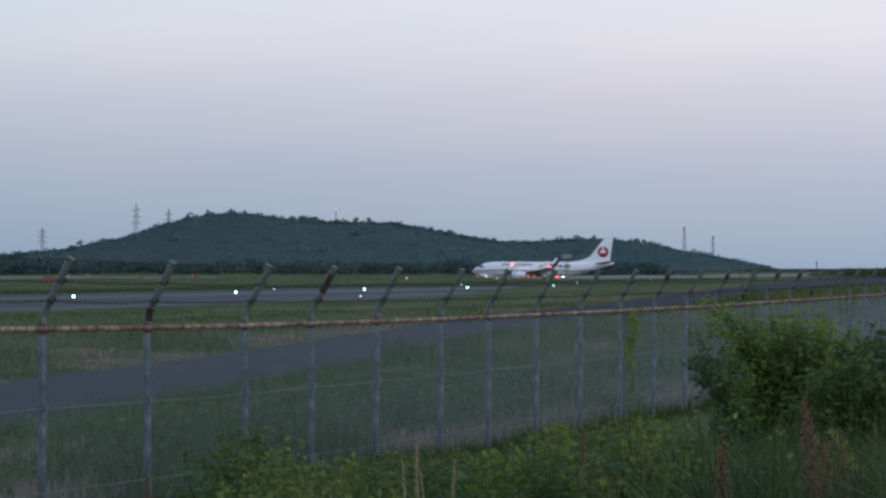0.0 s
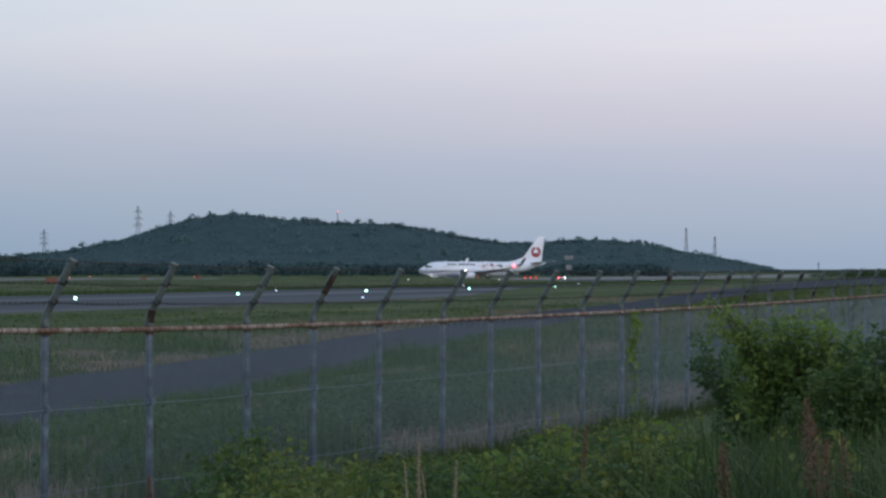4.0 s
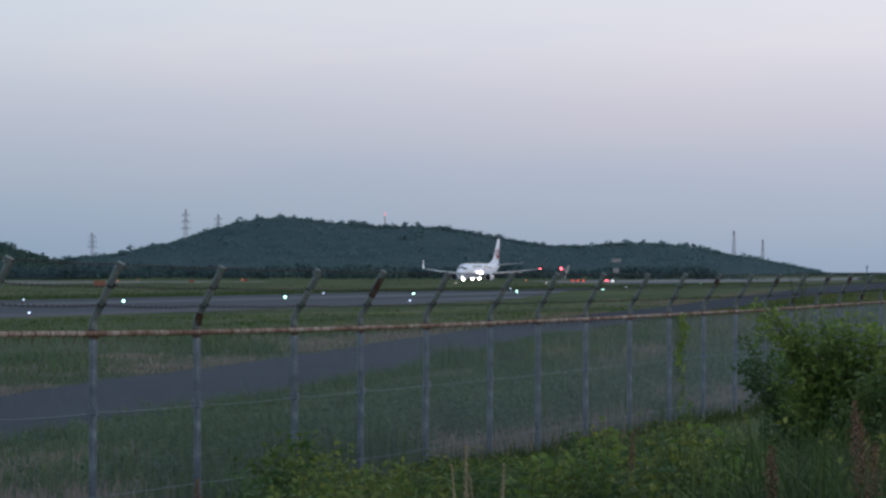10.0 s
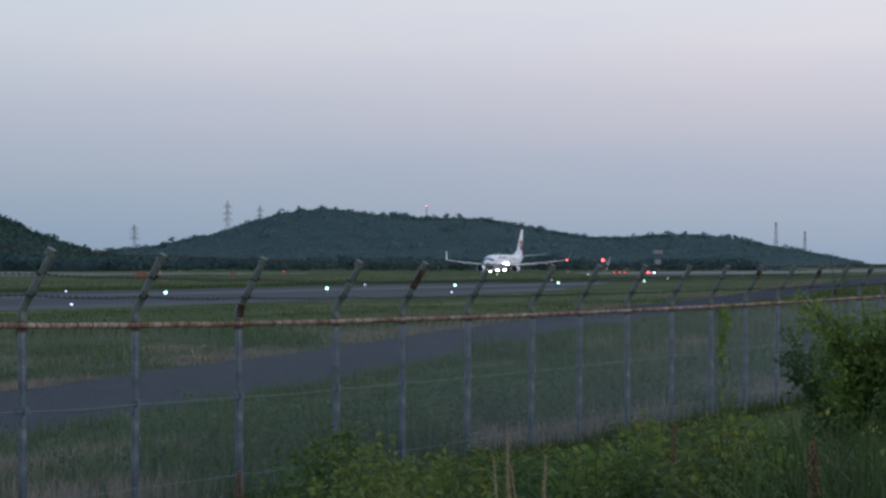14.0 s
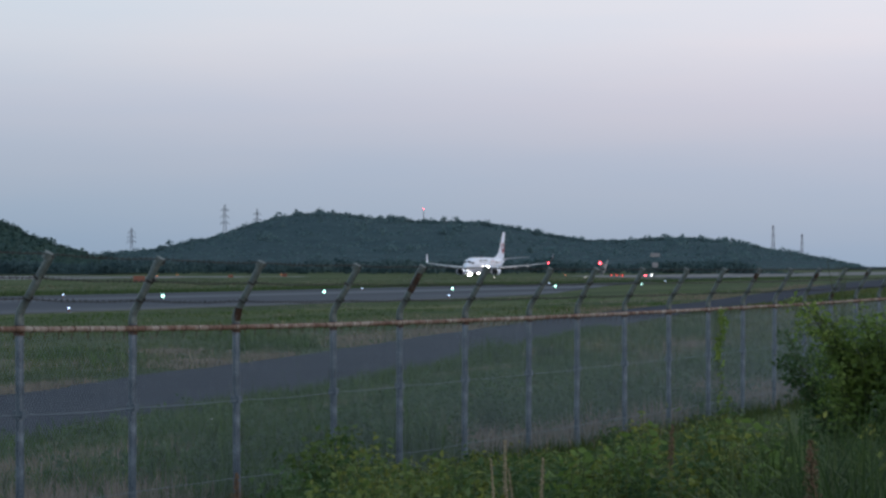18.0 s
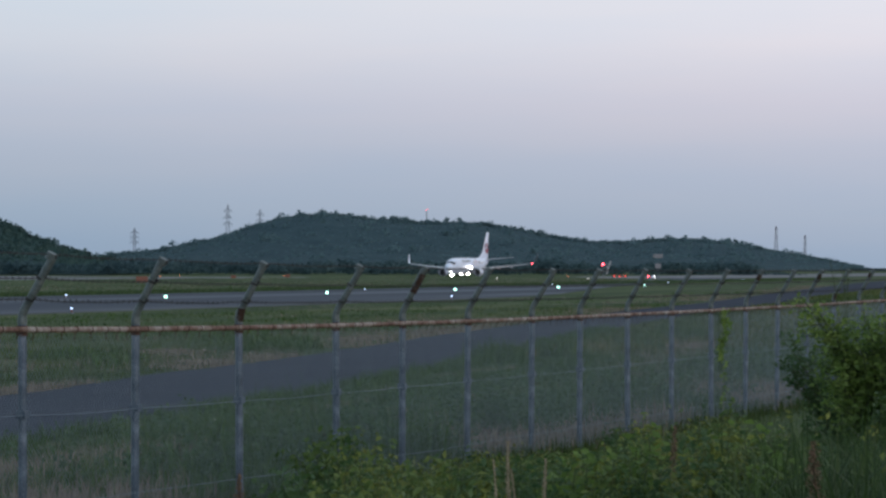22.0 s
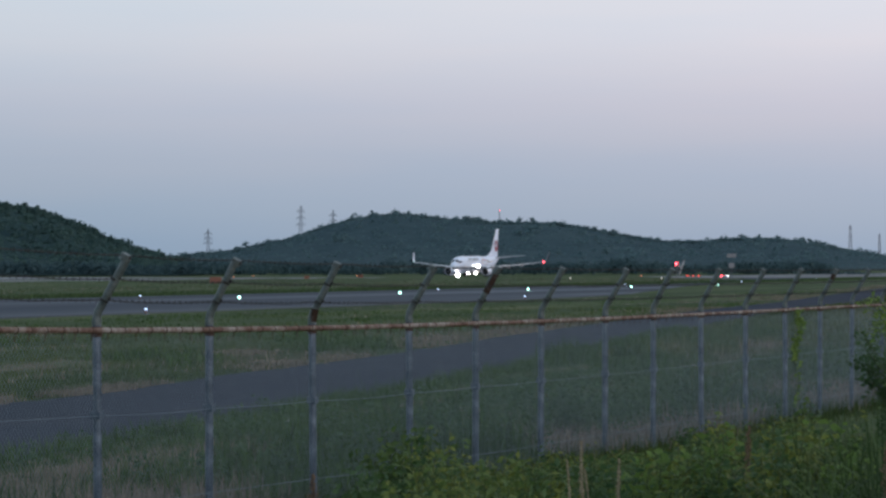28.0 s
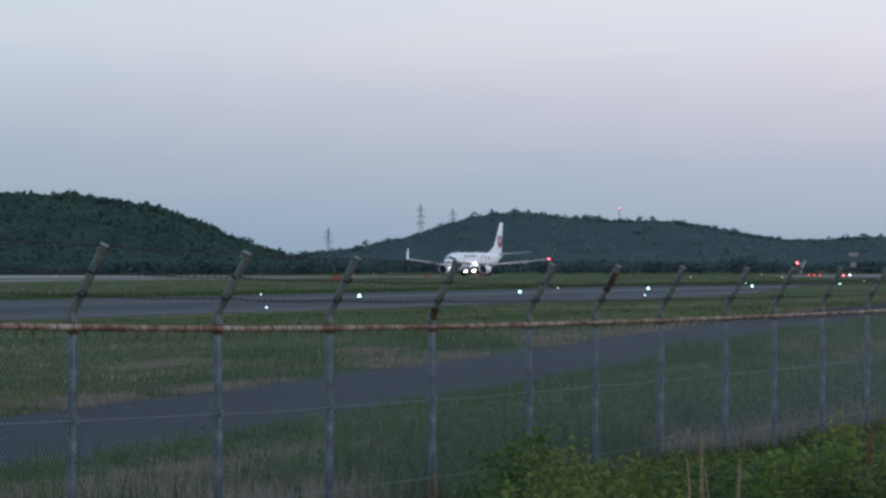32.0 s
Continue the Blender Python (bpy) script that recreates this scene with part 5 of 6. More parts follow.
for i in range(15000):
    t = R.random() ** 1.6
    q = mid[20 + int(t * 65)]
    away = abs(R.gauss(0, 1)) * (3 + 26 * t) + 0.1
    d = (mid[21 + int(t * 65)] - q).to_2d().normalized()
    x, y = q.x - d.y * away + R.uniform(-1, 1), q.y + d.x * away + R.uniform(-2, 2)
    v = Vector((x, y)) - Vector((q.x, q.y))
    if v.x * -d.y + v.y * d.x < 0.1 or field_sp(x, y)[1] > 75.5:
        continue
    far = math.hypot(x, y) / 60
    if noise.noise((x * 0.06, y * 0.02, 17.0)) > 0.42:
        vd.append((x, y, R.uniform(0.08, 0.18)))
    else:
        (vg if patchy(x, y, 0.06, 15) > 0.0 else vm).append((x, y, R.uniform(0.08, 0.19) * min(1.3, far)))
turf("verge_grass", vg, 5, OLIVE, 33, "rough green grass verge beyond the perimeter road", 0.012, tuft=0.2)
turf("olive_grass", vm, 5, OLIVE, 39, "olive summer grass between road and taxiway", 0.012, tuft=0.2)
turf("dry_grass", vd, 6, BLADE_DRY, 34, "straw-coloured dry grass along the road's edge", 0.008, tuft=0.12)
# rank tufts and straw drifts through the open meadow before the taxiway
mg, md = [], []
for i in range(16000):
    y = 40 + 330 * R.random() ** 1.5
    k = next(j for j in range(len(edges) - 1) if edges[j][0][1] <= y <= edges[j + 1][0][1])
    q, w = edges[k][0], edges[k + 1][0]
    x = q[0] + (w[0] - q[0]) * (y - q[1]) / (w[1] - q[1]) - 0.4 - R.random() ** 1.3 * (6 + 0.28 * y)
    fs, fp = field_sp(x, y)
    if fp > 75.5:
        continue
    p = noise.noise((fs * 0.035, fp * 0.16, 3.0)) + 0.5 * noise.noise((fs * 0.12, fp * 0.5, 8.0))
    if p > 0.1:
        mg.append((x, y, R.uniform(0.10, 0.24) * (0.8 + p)))
    elif p < -0.34:
        md.append((x, y, R.uniform(0.12, 0.3)))
# denser stands of dark weeds, and pale straw lying flat, along the road
for cx, cy, wide, deep, tall_, sort in ((-5.5, 94.0, 0.9, 3.0, 0.62, 1), (-9.6, 79.0, 0.7, 2.5, 0.5, 1), (-6.6, 92.0, 0.5, 2.0, 0.4, 1), (-11.6, 84.0, 1.0, 2.5, 0.45, 1), (-7.9, 103.0, 1.2, 4.0, 0.5, 1),
                                        (-6.95, 77.5, 0.75, 2.2, 0.26, 0), (-3.6, 101.0, 0.8, 3.0, 0.3, 0), (-2.7, 104.0, 0.6, 3.0, 0.3, 0), (-6.0, 84.0, 0.7, 2.0, 0.2, 0), (-9.0, 88.0, 1.0, 1.6, 0.22, 0)):
    for i in range(int(150 * wide * (1.0 if sort else 1.5))):
        x, y = cx + R.gauss(0, wide * 0.5), cy + R.gauss(0, deep * 0.6)
        k = next(j for j in range(len(edges) - 1) if edges[j][0][1] <= y <= edges[j + 1][0][1])
        q, w = edges[k][0], edges[k + 1][0]
        if x < q[0] + (w[0] - q[0]) * (y - q[1]) / (w[1] - q[1]) - 0.05:
            (mg if sort else md).append((x, y, tall_ * R.uniform(0.45, 1.0)))
turf("rank_grass", rank, 5, OLIVE, 46, "rank grass between the road and the fence", 0.022, tuft=0.25)
turf("straw_drift", drift, 5, BLADE_DRY, 47, "straw lying along the road's far edge", 0.016, tuft=0.25)
turf("meadow_tufts", mg, 5, BLADE, 43, "rank dark tufts in the open meadow", 0.02, tuft=0.3)
turf("meadow_straw", md, 5, BLADE_DRY, 44, "straw-coloured drifts of dead grass in the meadow", 0.016, tuft=0.3)
# seeding grass, gone to straw, on the open ground before the runway
hay, stubble = [], []
for i in range(8000):
    s, p = R.uniform(90, 560), R.uniform(138, 204)
    x, y = field_xy(s, p)
    if noise.noise((s * 0.02, p * 0.08, 14.0)) + 0.4 * noise.noise((s * 0.09, p * 0.3, 2.0)) > -0.12:
        (stubble if i % 5 < 2 else hay).append((x, y, R.uniform(0.1, 0.22)))
turf("seeding_grass", hay, 4, BLADE_MIX, 49, "seeding grass gone to straw before the runway", 0.05, tuft=0.6)
turf("field_straw", stubble, 4, BLADE_DRY, 50, "dead straw standing thinly before the runway", 0.045, tuft=0.6)
# uncut strip along the far side of the taxiway
strip = []
for i in range(9000):
    s, p = R.uniform(90, 560), 121 + abs(R.gauss(0, 1)) * 6
    x, y = field_xy(s, p)
    strip.append((x, y, R.uniform(0.25, 0.55)))
turf("uncut_grass", strip, 5, REED, 35, "dark uncut grass along the taxiway", 0.03, tuft=0.5)
# near side of the fence
near = []
for i in range(11000):
    az, dist = R.uniform(-15, 14), R.uniform(9, 34)
    x, y = ray_xy(az, dist)
    v = Vector((x, y)) - FENCE_0
    if v.dot(N_FENCE) > -0.1:
        continue
    near.append((x, y, R.uniform(0.08, 0.2) * (1 + 0.6 * smooth(az, 2, 7))))
turf("bank_grass", near, 7, BLADE, 36, "long green grass on the bank before the fence", 0.0045, lean=0.6)


def shrub_parts(ob, shoots, height, spread, leaf, material, seed, leaves=12, sides=9, label="", up=0.9, limbs=(), level=0.0):
    """Arching shoots from one stool, side twigs, leaves set along the twigs."""
    r = random.Random(seed)
    g = np.random.default_rng(seed)
    wood = bmesh.new()
    cs, ss = [], []
    for i in range(shoots):
        a = 2.39996 * i + r.uniform(-0.4, 0.4)
        out = spread * math.sqrt((i + 0.5) / shoots) * r.uniform(0.75, 1.15)
        top = height * (1 - 0.45 * (out / spread) ** 2) * r.uniform(0.72, 1.05)
        pts = []
        if i < len(limbs) * 3:
            # arching limbs: how far to the side, and how high, each one reaches
            to_x, to_z = limbs[i % len(limbs)]
            to_x, to_z, to_y = to_x + r.gauss(0, 0.05), to_z * r.uniform(0.86, 1.0), r.gauss(0, 0.22)
            pts = [Vector((to_x * (k / 5) ** 1.25 + r.gauss(0, 0.018), to_y * k / 5, to_z * (k / 5) ** 0.8)) for k in range(6)]
        for k in range(0 if pts else 6):
            t = k / 5
            pts.append(Vector((math.cos(a) * out * t ** 1.3 + r.uniform(-1, 1) * 0.025 * height, math.sin(a) * out * t ** 1.3 + r.uniform(-1, 1) * 0.025 * height, top * (t ** up))))
        for k in range(5):
            tube(wood, pts[k], pts[k + 1], 0.008 * (1 - k / 6) * height ** 0.5 + 0.002, 0.008 * (1 - (k + 1) / 6) * height ** 0.5 + 0.0015, 5, cap=False)
        for j in range(sides):
            t = 0.22 + 0.78 * (j + r.random()) / sides
            q = pts[min(4, int(t * 5))].lerp(pts[min(5, int(t * 5) + 1)], t * 5 % 1)
            b = r.uniform(0, 6.283)
            ln = height * r.uniform(0.08, 0.2) * (1.2 - 0.55 * t) * (1 + 0.5 * level)
            e = q + Vector((math.cos(b) * ln, math.sin(b) * ln, ln * r.uniform(-0.1 - 0.2 * level, 0.9 - 0.6 * level))) + (pts[5] - pts[3]).normalized() * ln * (0.5 - 0.3 * level)
            tube(wood, q, e, 0.0032, 0.0016, 4, cap=False)
            for k in range(leaves):
                w = q.lerp(e, (k + 1) / leaves) + Vector((r.gauss(0, 1), r.gauss(0, 1), r.gauss(0, 1))) * leaf * 0.55
                cs.append(w)
                ss.append(leaf * r.uniform(0.6, 1.25))
    part("stem", wood, STALK, ob, "green-brown woody stems")
    fol = new("foliage", leaf_mesh("foliage", [tuple(c) for c in cs], ss, material, g, droop=0.15, aspect=0.55))
    fol.parent = ob
    fol["label"] = label or "green oval leaves"


def shrub(name, az, dist, height, spread, leaf, material, seed, text, shoots=18, leaves=12, sides=9, cat="bush", limbs=(), level=0.0):
    ob = tagged(new(name), text, cat)
    x, y = ray_xy(az, dist)
    g0 = ground_z(x, y) - 0.03
    shrub_parts(ob, shoots, height, spread, leaf, material, seed, leaves, sides, limbs=[(lx, lz - g0) for lx, lz in limbs], level=level)
    ob.matrix_basis = pose(x, y, g0, 0, 0, -az)
    return ob


# side reach and tip height of the bush's main limbs
REACH = ((-0.66, 2.58), (-0.60, 2.50), (-0.50, 2.42), (-0.42, 2.36), (-0.30, 2.38), (-0.16, 2.48), (-0.06, 2.53), (0.05, 2.46), (0.15, 2.32), (0.27, 2.44), (0.20, 2.20), (0.41, 2.18), (0.50, 2.36), (0.60, 2.20), (-0.50, 2.10), (0.30, 2.0), (-0.20, 2.12))
shrub("bush", 9.22, 24.0, 1.28, 0.66, 0.060, LEAF_BUSH, 41, "large leafy green bush growing on the bank", 62, 10, 16, limbs=REACH, level=1.0)
shrub("bush", 8.5, 25.2, 0.95, 0.42, 0.055, LEAF_DARK, 42, "small dark-leaved bush beside the larger one", 26, 11, 11, limbs=((-0.6, 2.22), (-0.58, 1.95), (-0.52, 2.08), (-0.36, 2.1), (-0.2, 2.05), (0.1, 2.1)), level=0.7)
shrub("bush", 11.75, 22.5, 1.32, 0.68, 0.06, LEAF_DARK, 43, "dense dark green bush among tall grass", 30, 15, 12, level=0.7)
shrub("bush", 10.2, 22.0, 1.12, 0.5, 0.06, LEAF, 44, "mid-height green bush among dock stalks", 22, 18, 11)
shrub("bush", 13.4, 22.5, 1.3, 0.8, 0.062, LEAF_BUSH, 45, "broad green bush at the bank's end", 26, 13, 10)
shrub("bush", -2.35, 19.6, 0.93, 0.42, 0.068, LEAF, 46, "small upright green shrub before the fence", 16, 9, 9)
shrub("bush", -1.85, 19.0, 0.62, 0.4, 0.062, LEAF_DARK, 47, "low dark shrub beside the upright one", 12, 11, 8)

# taller yellow-green weeds that stand out of the rest: bearing, distance, fall of the tip below eye level
for k, (az, dist, fall) in enumerate(((4.12, 17.0, 0.0575), (4.4, 17.6, 0.0625), (5.35, 16.6, 0.0595), (5.75, 17.5, 0.0560), (6.15, 17.0, 0.0575), (3.45, 17.0, 0.0665), (2.75, 16.4, 0.0670), (0.5, 16.2, 0.0715), (-0.7, 16.4, 0.0740), (6.7, 16.0, 0.0590), (9.95, 15.2, 0.0585), (4.9, 15.6, 0.0690))):
    x, y = ray_xy(az, dist)
    h = max(0.25, 2.85 - fall * dist - ground_z(x, y))
    shrub("weed_plant", az, dist, h, 0.24, 0.078, LEAF_PALE if k % 3 else LEAF_BUSH, 110 + k, "upright yellow-green weed standing out of the bank's growth", 6, 6, 7, cat="weed", level=0.4)

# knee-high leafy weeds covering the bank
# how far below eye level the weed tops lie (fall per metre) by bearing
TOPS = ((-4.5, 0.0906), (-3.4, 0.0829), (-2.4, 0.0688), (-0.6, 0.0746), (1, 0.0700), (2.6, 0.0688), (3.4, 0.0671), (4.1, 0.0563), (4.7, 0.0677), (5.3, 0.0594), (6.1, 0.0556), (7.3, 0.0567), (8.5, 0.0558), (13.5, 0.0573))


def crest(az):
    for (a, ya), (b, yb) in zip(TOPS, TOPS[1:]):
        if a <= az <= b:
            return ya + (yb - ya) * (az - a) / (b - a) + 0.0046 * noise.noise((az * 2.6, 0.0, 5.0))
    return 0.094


wood = bmesh.new()
kinds = {}
# each mound is one stand of one weed, tallest in its middle, with hollows between the stands
for i in range(150):
    az, dist = R.uniform(-4.6, 13.8), R.choice((R.uniform(13.6, 24.5), R.uniform(16, 36)))
    cx, cy = ray_xy(az, dist)
    if (Vector((cx, cy)) - FENCE_0).dot(N_FENCE) > -0.35:
        continue
    if az > 6.6 and R.random() < 0.62:
        continue
    kind = R.choices(("green", "dark", "pale", "fine"), (4.0, 5.2, 1.8, 2.6) if az < 6.2 else (1.0, 8, 0.2, 1.5))[0]
    big = {"green": R.uniform(0.06, 0.105), "dark": R.uniform(0.055, 0.09), "pale": R.uniform(0.055, 0.08), "fine": R.uniform(0.045, 0.062)}[kind]
    full = R.uniform(0.55, 1.22)
    wide = R.uniform(0.26, 0.6)
    for j in range(int(105 * wide)):
        u = math.sqrt(R.random())
        b = R.uniform(0, 6.283)
        x, y = cx + math.cos(b) * u * wide, cy + math.sin(b) * u * wide * 1.3
        if (Vector((x, y)) - FENCE_0).dot(N_FENCE) > -0.12:
            continue
        g0 = ground_z(x, y)
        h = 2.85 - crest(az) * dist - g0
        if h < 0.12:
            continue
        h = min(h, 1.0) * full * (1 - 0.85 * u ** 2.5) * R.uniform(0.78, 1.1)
        tip = Vector((x + R.gauss(0, 0.08), y + R.gauss(0, 0.08), g0 + h))
        foot = Vector((x, y, g0 - 0.03))
        tube(wood, foot, tip, 0.0024, 0.0013, 4, cap=False)
        n = int(7 + h * (1.6 / big))
        cs, ss = kinds.setdefault(kind, ([], []))
        for k in range(n):
            t = 0.3 + 0.7 * (k + R.random()) / n
            q = foot.lerp(tip, t) + Vector((R.gauss(0, 1), R.gauss(0, 1), R.gauss(0, 0.4))) * big * (1.35 - 0.7 * t)
            cs.append(tuple(q))
            ss.append(big * R.uniform(0.6, 1.3) * (1.1 - 0.35 * t))
for i in range(60):
    az, dist = R.uniform(-3.0, 13.5), R.uniform(13.5, 22)
    x, y = ray_xy(az, dist)
    if (Vector((x, y)) - FENCE_0).dot(N_FENCE) > -0.3 or (az > 7.0 and i % 3):
        continue
    g0 = ground_z(x, y)
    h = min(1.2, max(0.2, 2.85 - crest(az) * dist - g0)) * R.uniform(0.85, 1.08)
    bend = Vector((R.gauss(0, 0.12), R.gauss(0, 0.1), 0))
    for k in range(3):
        foot, tip = Vector((x, y, g0 - 0.03)), Vector((x, y, g0 + h)) + bend + Vector((R.gauss(0, 0.09), R.gauss(0, 0.09), R.uniform(-0.12, 0.02)))
        tube(wood, foot, tip, 0.003, 0.0014, 4, cap=False)
        for j in range(26):
            t = 0.45 + 0.55 * j / 25
            kind = "pale" if t > 0.9 and i % 3 == 0 else "green"
            kinds[kind][0].append(tuple(foot.lerp(tip, t) + Vector((R.gauss(0, 1), R.gauss(0, 1), R.gauss(0, 0.5))) * 0.036))
            kinds[kind][1].append(R.uniform(0.035, 0.062))
tagged(part("weed_stems", wood, STALK), "thin weed stems on the bank", "weeds", kind="stuff")
for kind, name, material, asp, text in (("green", "weeds", LEAF, 0.45, "leafy green weeds knee-high on the bank"), ("dark", "nettles", LEAF_DARK, 0.5, "dark green weeds crowding the bank"),
                                         ("pale", "pale_weeds", LEAF_PALE, 0.5, "yellow-green broad-leaved weeds on the bank"), ("fine", "mugwort", LEAF, 0.3, "fine-leaved green weeds on the bank")):
    cs, ss = kinds[kind]
    tagged(new(name, leaf_mesh(name, cs, ss, material, np.random.default_rng(len(name)), droop=0.2, aspect=asp)), text, "weeds", kind="stuff")
# long arching blades among them
tall = []
for i in range(1900):
    az, dist = R.uniform(5.8, 13.8), R.uniform(12, 23)
    x, y = ray_xy(az, dist)
    if (Vector((x, y)) - FENCE_0).dot(N_FENCE) > -0.6:
        continue
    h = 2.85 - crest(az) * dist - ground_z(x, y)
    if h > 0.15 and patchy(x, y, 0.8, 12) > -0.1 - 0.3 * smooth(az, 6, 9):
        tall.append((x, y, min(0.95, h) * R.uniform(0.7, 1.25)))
turf("bank_reeds", tall, 5, REED, 38, "long arching grass blades among the bank weeds", 0.008, lean=0.95)
# grass left standing along the foot of the fence
foot_line = []
for i in range(3000):
    s, d = R.uniform(-3, 58), R.gauss(0.0, 0.3)
    x, y = fence_xy(s, d)
    foot_line.append((x, y, R.uniform(0.12, 0.32)))
turf("fence_grass", foot_line, 6, BLADE_MIX, 37, "uncut grass along the foot of the fence", 0.006)
# stands of weeds behind the chain-link, each of one kind, with dead stalks between them
stands = [(R.uniform(1, 54), R.uniform(0.5, 8.5), R.choice(("dark", "dark", "grass", "grass", "dead"))) for i in range(92)]
wc, ws, dead, lush = [], [], [], []
for cs_, cd_, sort in stands:
    wide = R.uniform(0.3, 0.75)
    if cs_ < 16 and cd_ > 1.4 + 0.2 * cs_:
        continue
    tall_ = R.uniform(0.35, 0.85) * (0.6 if cd_ > 5 else 1.0)
    for i in range(int(95 * wide)):
        s, d = cs_ + R.gauss(0, wide), max(0.2, cd_ + R.gauss(0, wide * 0.8))
        x, y = fence_xy(s, d)
        if road_gap(x, y) < 0.5:
            continue
        g0, h = ground_z(x, y), tall_ * R.uniform(0.5, 1.1)
        if sort == "dead":
            dead.append((x, y, h * 0.6))
            continue
        if sort == "grass":
            lush.append((x, y, h * 0.85))
            continue
        for k in range(int(h * 40)):
            wc.append((x + R.gauss(0, 0.08), y + R.gauss(0, 0.08), g0 + h * R.random() ** 0.8))
            ws.append(R.uniform(0.045, 0.09))
tagged(new("fence_weeds", leaf_mesh("fence_weeds", wc, ws, LEAF_DARK, np.random.default_rng(53), droop=0.2, aspect=0.5)), "dark leafy weeds behind the chain-link", "weeds", kind="stuff")
# ranker clumps at the road's near edge, where its line is broken
for cx, cy, wide, tall_ in ((1.55, 82.0, 0.9, 1.0), (3.6, 86.0, 1.1, 0.8), (2.9, 67.0, 0.8, 0.7), (4.6, 75.0, 1.2, 0.8), (-1.2, 66.0, 0.5, 0.5), (1.75, 79.0, 0.8, 0.8), (2.3, 58.0, 0.6, 0.55), (3.1, 61.0, 0.8, 0.5), (-0.3, 61.0, 0.5, 0.5), (6.4, 92.0, 1.3, 0.9), (9.0, 104.0, 1.5, 0.9), (1.4, 57.0, 0.7, 0.6), (-3.6, 55.5, 0.5, 0.45)):
    for i in range(int(120 * wide)):
        lush.append((cx + R.gauss(0, wide * 0.45), cy + R.gauss(0, wide * 1.3), tall_ * R.uniform(0.4, 1.0)))
for cx, cy, wide, tall_ in ((7.3, 80.0, 1.1, 0.5), (7.5, 70.5, 0.9, 0.45), (4.7, 58.0, 0.8, 0.35), (5.9, 64.0, 0.7, 0.4), (8.4, 90.0, 1.2, 0.5)):
    for i in range(int(130 * wide)):
        dead.append((cx + R.gauss(0, wide * 0.5), cy + R.gauss(0, wide * 1.6), tall_ * R.uniform(0.4, 1.0)))
turf("lush_grass", lush, 8, BLADE, 48, "stands of tall lush grass behind the fence", 0.008, tuft=0.1)
turf("dead_stalks", dead, 9, BLADE_DRY, 45, "patches of dead grey-brown stalks behind the fence", 0.008, tuft=0.1)

# rank broad-leaved patches in the turf
wc, ws = [], []
for i in range(9000):
    s, d = R.uniform(-2, 56), 0.4 + abs(R.gauss(0, 1)) * 6
    x, y = fence_xy(s, d)
    p = clump(s, d)
    if p < 0.2 or road_gap(x, y) < 0.8 or d > 13:
        continue
    g0, h = ground_z(x, y), R.uniform(0.2, 0.42) * (0.6 + 1.6 * p)
    for k in range(11):
        wc.append((x + R.gauss(0, 0.08), y + R.gauss(0, 0.08), g0 + h * R.random() ** 0.6))
        ws.append(R.uniform(0.05, 0.1))
tagged(new("turf_weeds", leaf_mesh("turf_weeds", wc, ws, LEAF_DARK, np.random.default_rng(57), droop=0.2, aspect=0.55)), "dark broad-leaved weeds in patches through the turf", "weeds", kind="stuff")

# climbing plant on the mesh
vine = tagged(new("climbing_vine"), "young green vine climbing the fence mesh", "vine")
vb = bmesh.new()
vc, vs = [], []
prev = None
for k in range(26):
    t = k / 25
    q = Vector((math.sin(t * 9) * 0.05, -0.06 + math.cos(t * 11) * 0.03, -1.4 + 1.36 * t))
    if prev:
        tube(vb, prev, q, 0.004, 0.0035, 5, cap=False)
    prev = q
    for j in range(3 if t < 0.5 else 13):
        vc.append((q.x + R.gauss(0, 0.085), q.y - abs(R.gauss(0, 0.03)), q.z + R.gauss(0, 0.04)))
        vs.append(R.uniform(0.05, 0.085))
part("stem", vb, TWIG, vine)
vf = new("foliage", leaf_mesh("foliage", vc, vs, LEAF_BUSH, np.random.default_rng(54), droop=0.3, aspect=0.7))
vf.parent = vine
vf["label"] = "green leaves"
vine.matrix_basis = Matrix.Translation((*fence_xy(22.45), rail_z(22.45))) @ FENCE_TURN


def dock(name, az, dist, fall, material, text, group, fat, seed):
    """A tall stalk with a dense seed head; its tip lies so far below eye level."""
    r = random.Random(seed)
    x, y = ray_xy(az, dist)
    g0 = ground_z(x, y)
    h = 2.85 - fall * dist - g0
    ob = tagged(new(name), text, "plant", group)
    b = bmesh.new()
    lean = Vector((r.gauss(0, 0.03 if material is DOCK else 0.07), r.gauss(0, 0.03), 0)) * h
    tube(b, (0, 0, -0.04), (lean.x, lean.y, h), 0.005, 0.0025, 6)
    part("stalk", b, TWIG if material is DOCK else STRAW, ob)
    cs, ss = [], []
    for k in range(int((900 if material is DOCK else 520) * fat)):
        t = r.uniform(0.5, 1.0) if material is DOCK else r.uniform(0.62, 1.0)
        w = 0.021 * fat * math.sin(math.pi * (0.1 + 0.9 * (t - 0.5) / 0.52)) ** 0.7 if material is DOCK else 0.0085 * fat * (1.12 - t) ** 0.6
        cs.append((lean.x * t + r.gauss(0, w), lean.y * t + r.gauss(0, w), h * t))
        ss.append(r.uniform(0.009, 0.017) * (1.0 if material is DOCK else 0.6))
    f = new("seed_head", leaf_mesh("seed_head", cs, ss, material, np.random.default_rng(seed), aspect=0.8))
    f.parent = ob
    tagged(f, kind="stuff")
    ob.matrix_basis = pose(x, y, g0)
    return ob


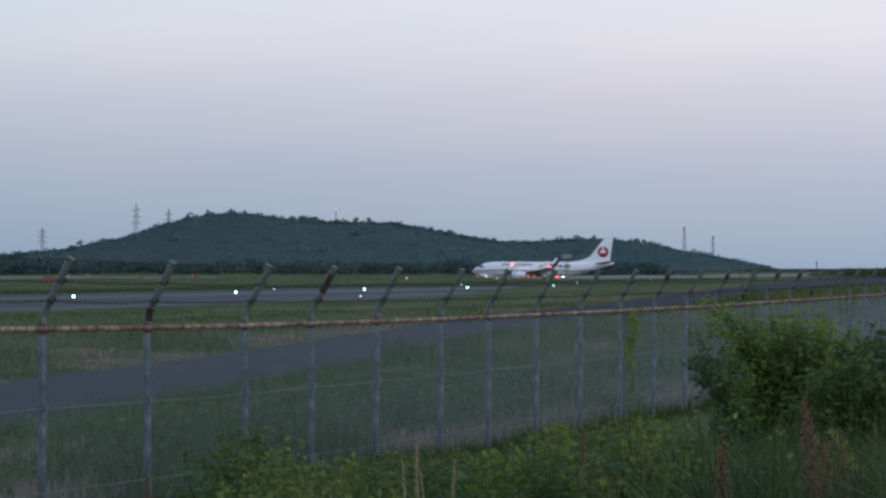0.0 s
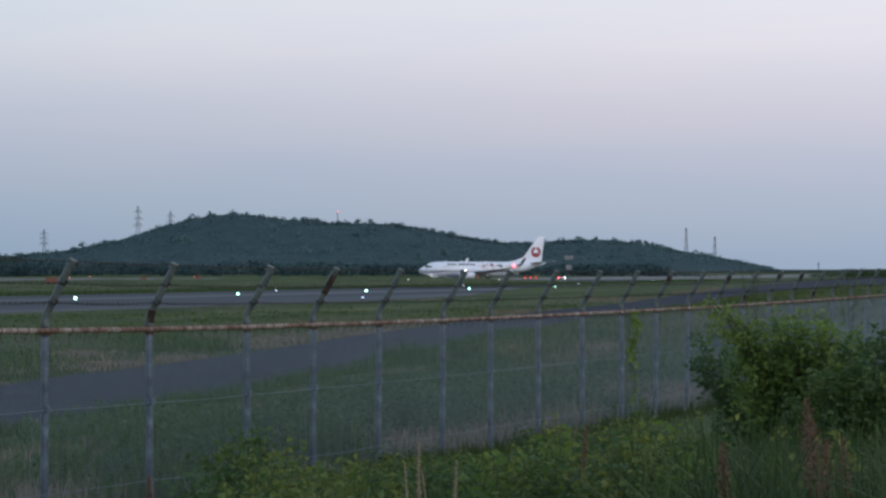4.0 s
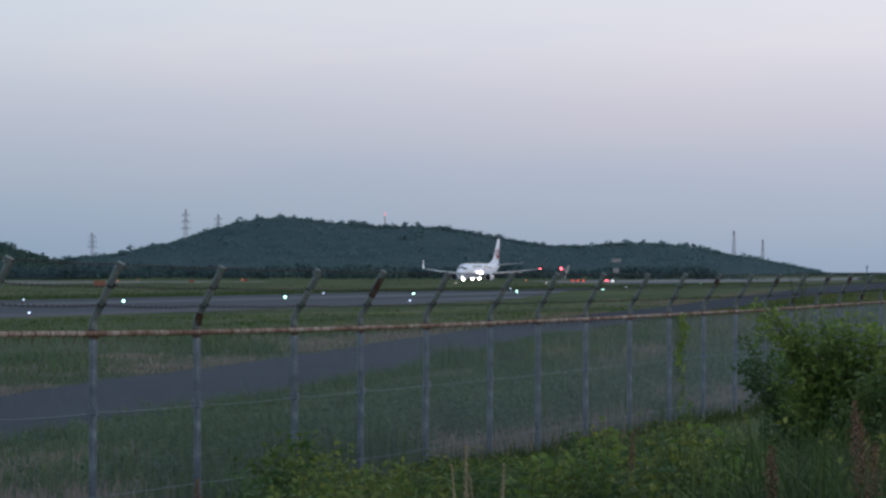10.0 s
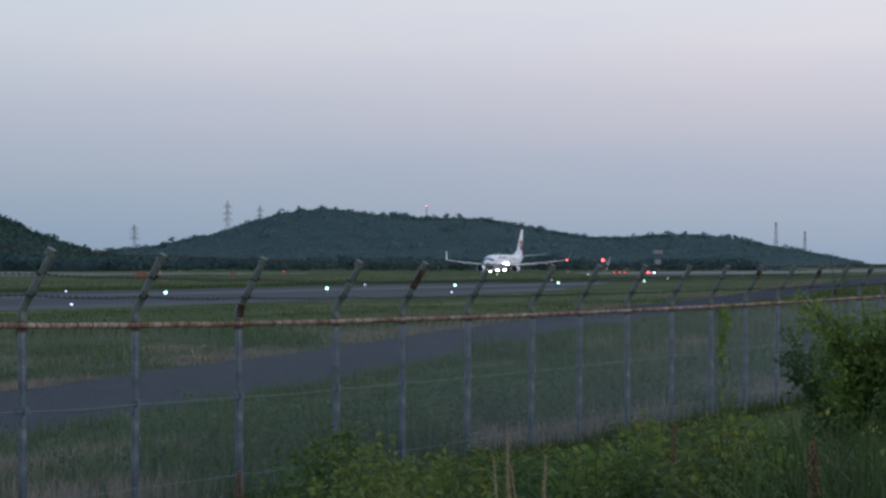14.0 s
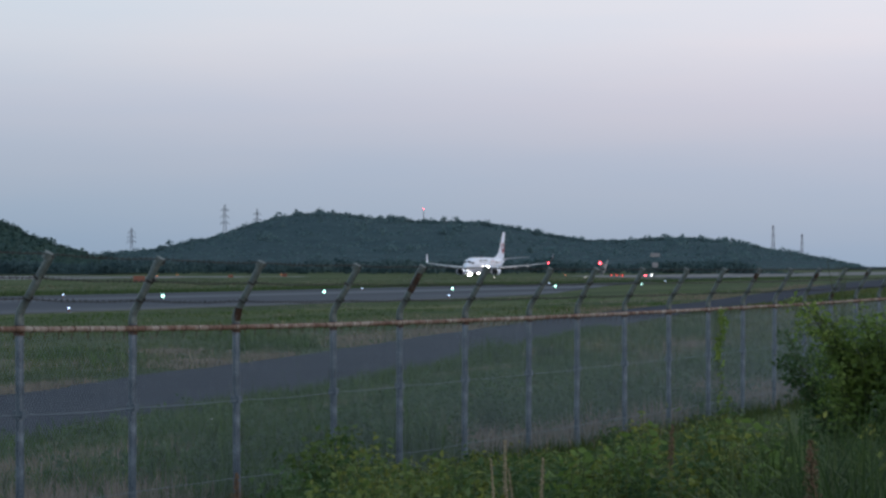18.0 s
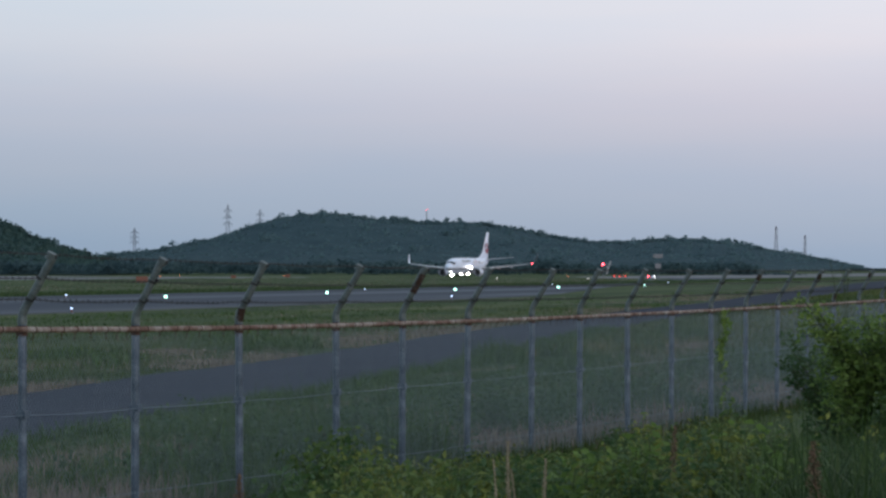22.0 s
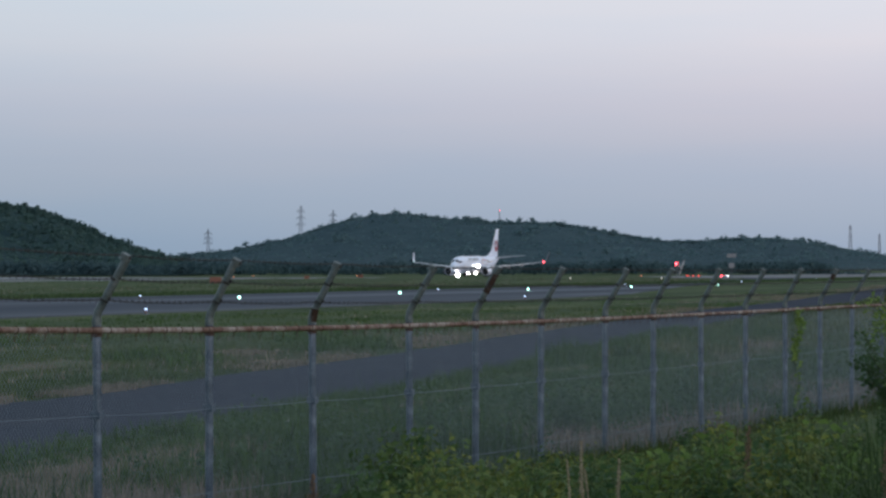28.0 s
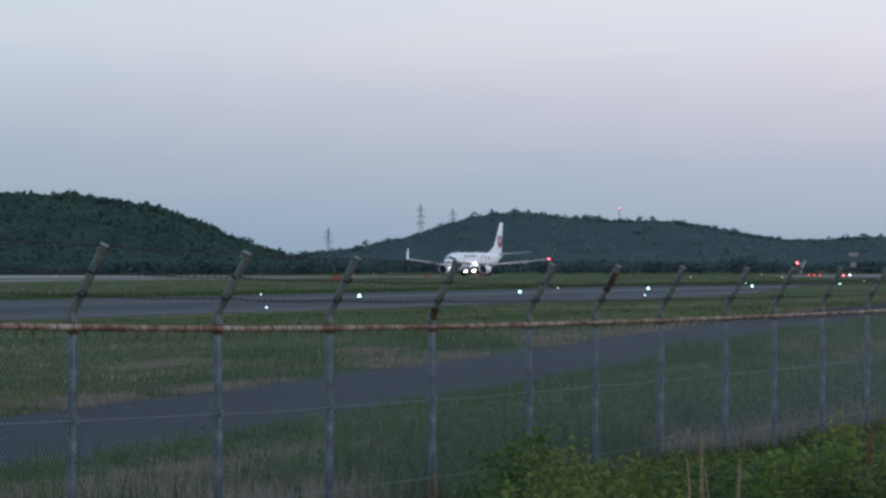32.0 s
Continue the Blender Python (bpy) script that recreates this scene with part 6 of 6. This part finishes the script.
for k, (az, dist, fall) in enumerate(((9.53, 14.5, 0.0479), (9.7, 14, 0.0552), (9.8, 13.6, 0.0625), (7.8, 13, 0.0642), (10.35, 14, 0.0621), (-4.3, 15, 0.0767), (4.75, 16, 0.0587))):
    dock("dock_plant", az, dist, fall, DOCK, "tall dock stalk with a rust-red seed head", "dock stalks", (1.0, 1.2, 1.0, 0.9, 0.7, 0.6, 0.5)[k], 60 + k)
for k, (az, dist, fall) in enumerate(((1.36, 12.8, 0.0650), (1.30, 12.6, 0.0715), (1.93, 12.6, 0.0712), (1.86, 12.7, 0.0750))):
    dock("seed_grass", az, dist, fall, STRAW, "pale straw-coloured grass seed stalk", "pale seed stalks", (1.3, 0.7, 1.1, 0.6)[k], 80 + k)


def tall_weed(az, dist, top, seed):
    """A head-high branching weed, half dry."""
    r = random.Random(seed)
    x, y = ray_xy(az, dist)
    g0 = ground_z(x, y)
    ob = tagged(new("tall_weed"), "head-high half-dry branching weed at the fence", "weed", "tall weeds at the fence")
    b = bmesh.new()
    cs, ss = [], []
    for k in range(3):
        lean = Vector((r.gauss(0, 0.26), r.gauss(0, 0.15), 0))
        h = (top - g0) * r.uniform(0.82, 1.0)
        pts = [lean * (t / 5) ** 1.6 + Vector((0, 0, h * t / 5 - 0.04)) for t in range(6)]
        for p, q in zip(pts, pts[1:]):
            tube(b, p, q, 0.006, 0.0045, 5, cap=False)
        for j in range(9):
            t = r.uniform(2.4, 4.9)
            p = pts[int(t)].lerp(pts[int(t) + 1], t % 1)
            e = p + Vector((r.gauss(0, 0.12), r.gauss(0, 0.12), r.uniform(0.08, 0.28)))
            tube(b, p, e, 0.004, 0.0025, 4, cap=False)
            for m in range(4):
                cs.append(tuple(p.lerp(e, r.random()) + Vector((r.gauss(0, 1), r.gauss(0, 1), r.gauss(0, 1))) * 0.02))
                ss.append(r.uniform(0.02, 0.05))
    part("stem", b, STALK, ob)
    f = new("foliage", leaf_mesh("foliage", cs, ss, LEAF_DARK, np.random.default_rng(seed), aspect=0.45))
    f.parent = ob
    ob.matrix_basis = pose(x, y, g0)


for k, (az, dist, top) in enumerate(((8.4, 45.5, 2.98), (10.35, 55.0, 2.94))):
    tall_weed(az, dist, top, 90 + k)

# scrap of white paper caught in the turf
scrap = tagged(new("paper_scrap"), "small crumpled white paper scrap lying in the turf", "litter")
b = bmesh.new()
ball(b, (0, 0, 0.03), 0.034, 6, 9, (1.2, 0.8, 0.9))
for v in b.verts:
    v.co += Vector((noise.noise(v.co * 30), noise.noise(v.co * 31 + Vector((5, 0, 0))), noise.noise(v.co * 29 + Vector((0, 7, 0))))) * 0.013
part("paper", b, PAPER, scrap)
scrap.matrix_basis = pose(PAPER_AT[0], PAPER_AT[1], ground_z(*PAPER_AT) + 0.02)



def motions():
    """The airliner turns off the taxiway onto the runway, lines up and begins its run towards the camera's side."""
    rows = [
        (0.0, 52.5, 752.0, 177.0), (1.0, 47.3, 750.5, 180.5), (2.0, 42.9, 750.0, 187.0), (3.0, 38.6, 751.0, 195.7), (4.0, 35.2, 754.5, 203.5), (5.5, 30.3, 762.5, 215.0), (6.5, 28.2, 765.8, 226.9),
        (7.5, 25.8, 767.3, 237.7), (8.5, 23.8, 765.6, 245.0), (9.5, 22.0, 761.0, 250.0), (11.0, 19.8, 754.2, 252.6), (13.0, 17.4, 748.0, 253.6), (14.5, 15.8, 744.5, 253.6), (17.0, 12.9, 738.6, 253.4),
        (20.0, 9.1, 730.6, 253.2), (23.0, 4.5, 719.8, 253.2), (25.5, -0.9, 706.0, 253.4), (28.0, -10.6, 682.4, 253.8), (29.0, -16.0, 669.8, 254.0), (30.0, -22.3, 654.8, 254.0), (31.0, -29.2, 637.2, 254.0), (32.0, -37.15, 617.4, 254.0)]
    walk(plane, [(t, pose(x, y, ground_z(x, y) + 0.13, 0, 0, h)) for t, x, y, h in rows])


motions()
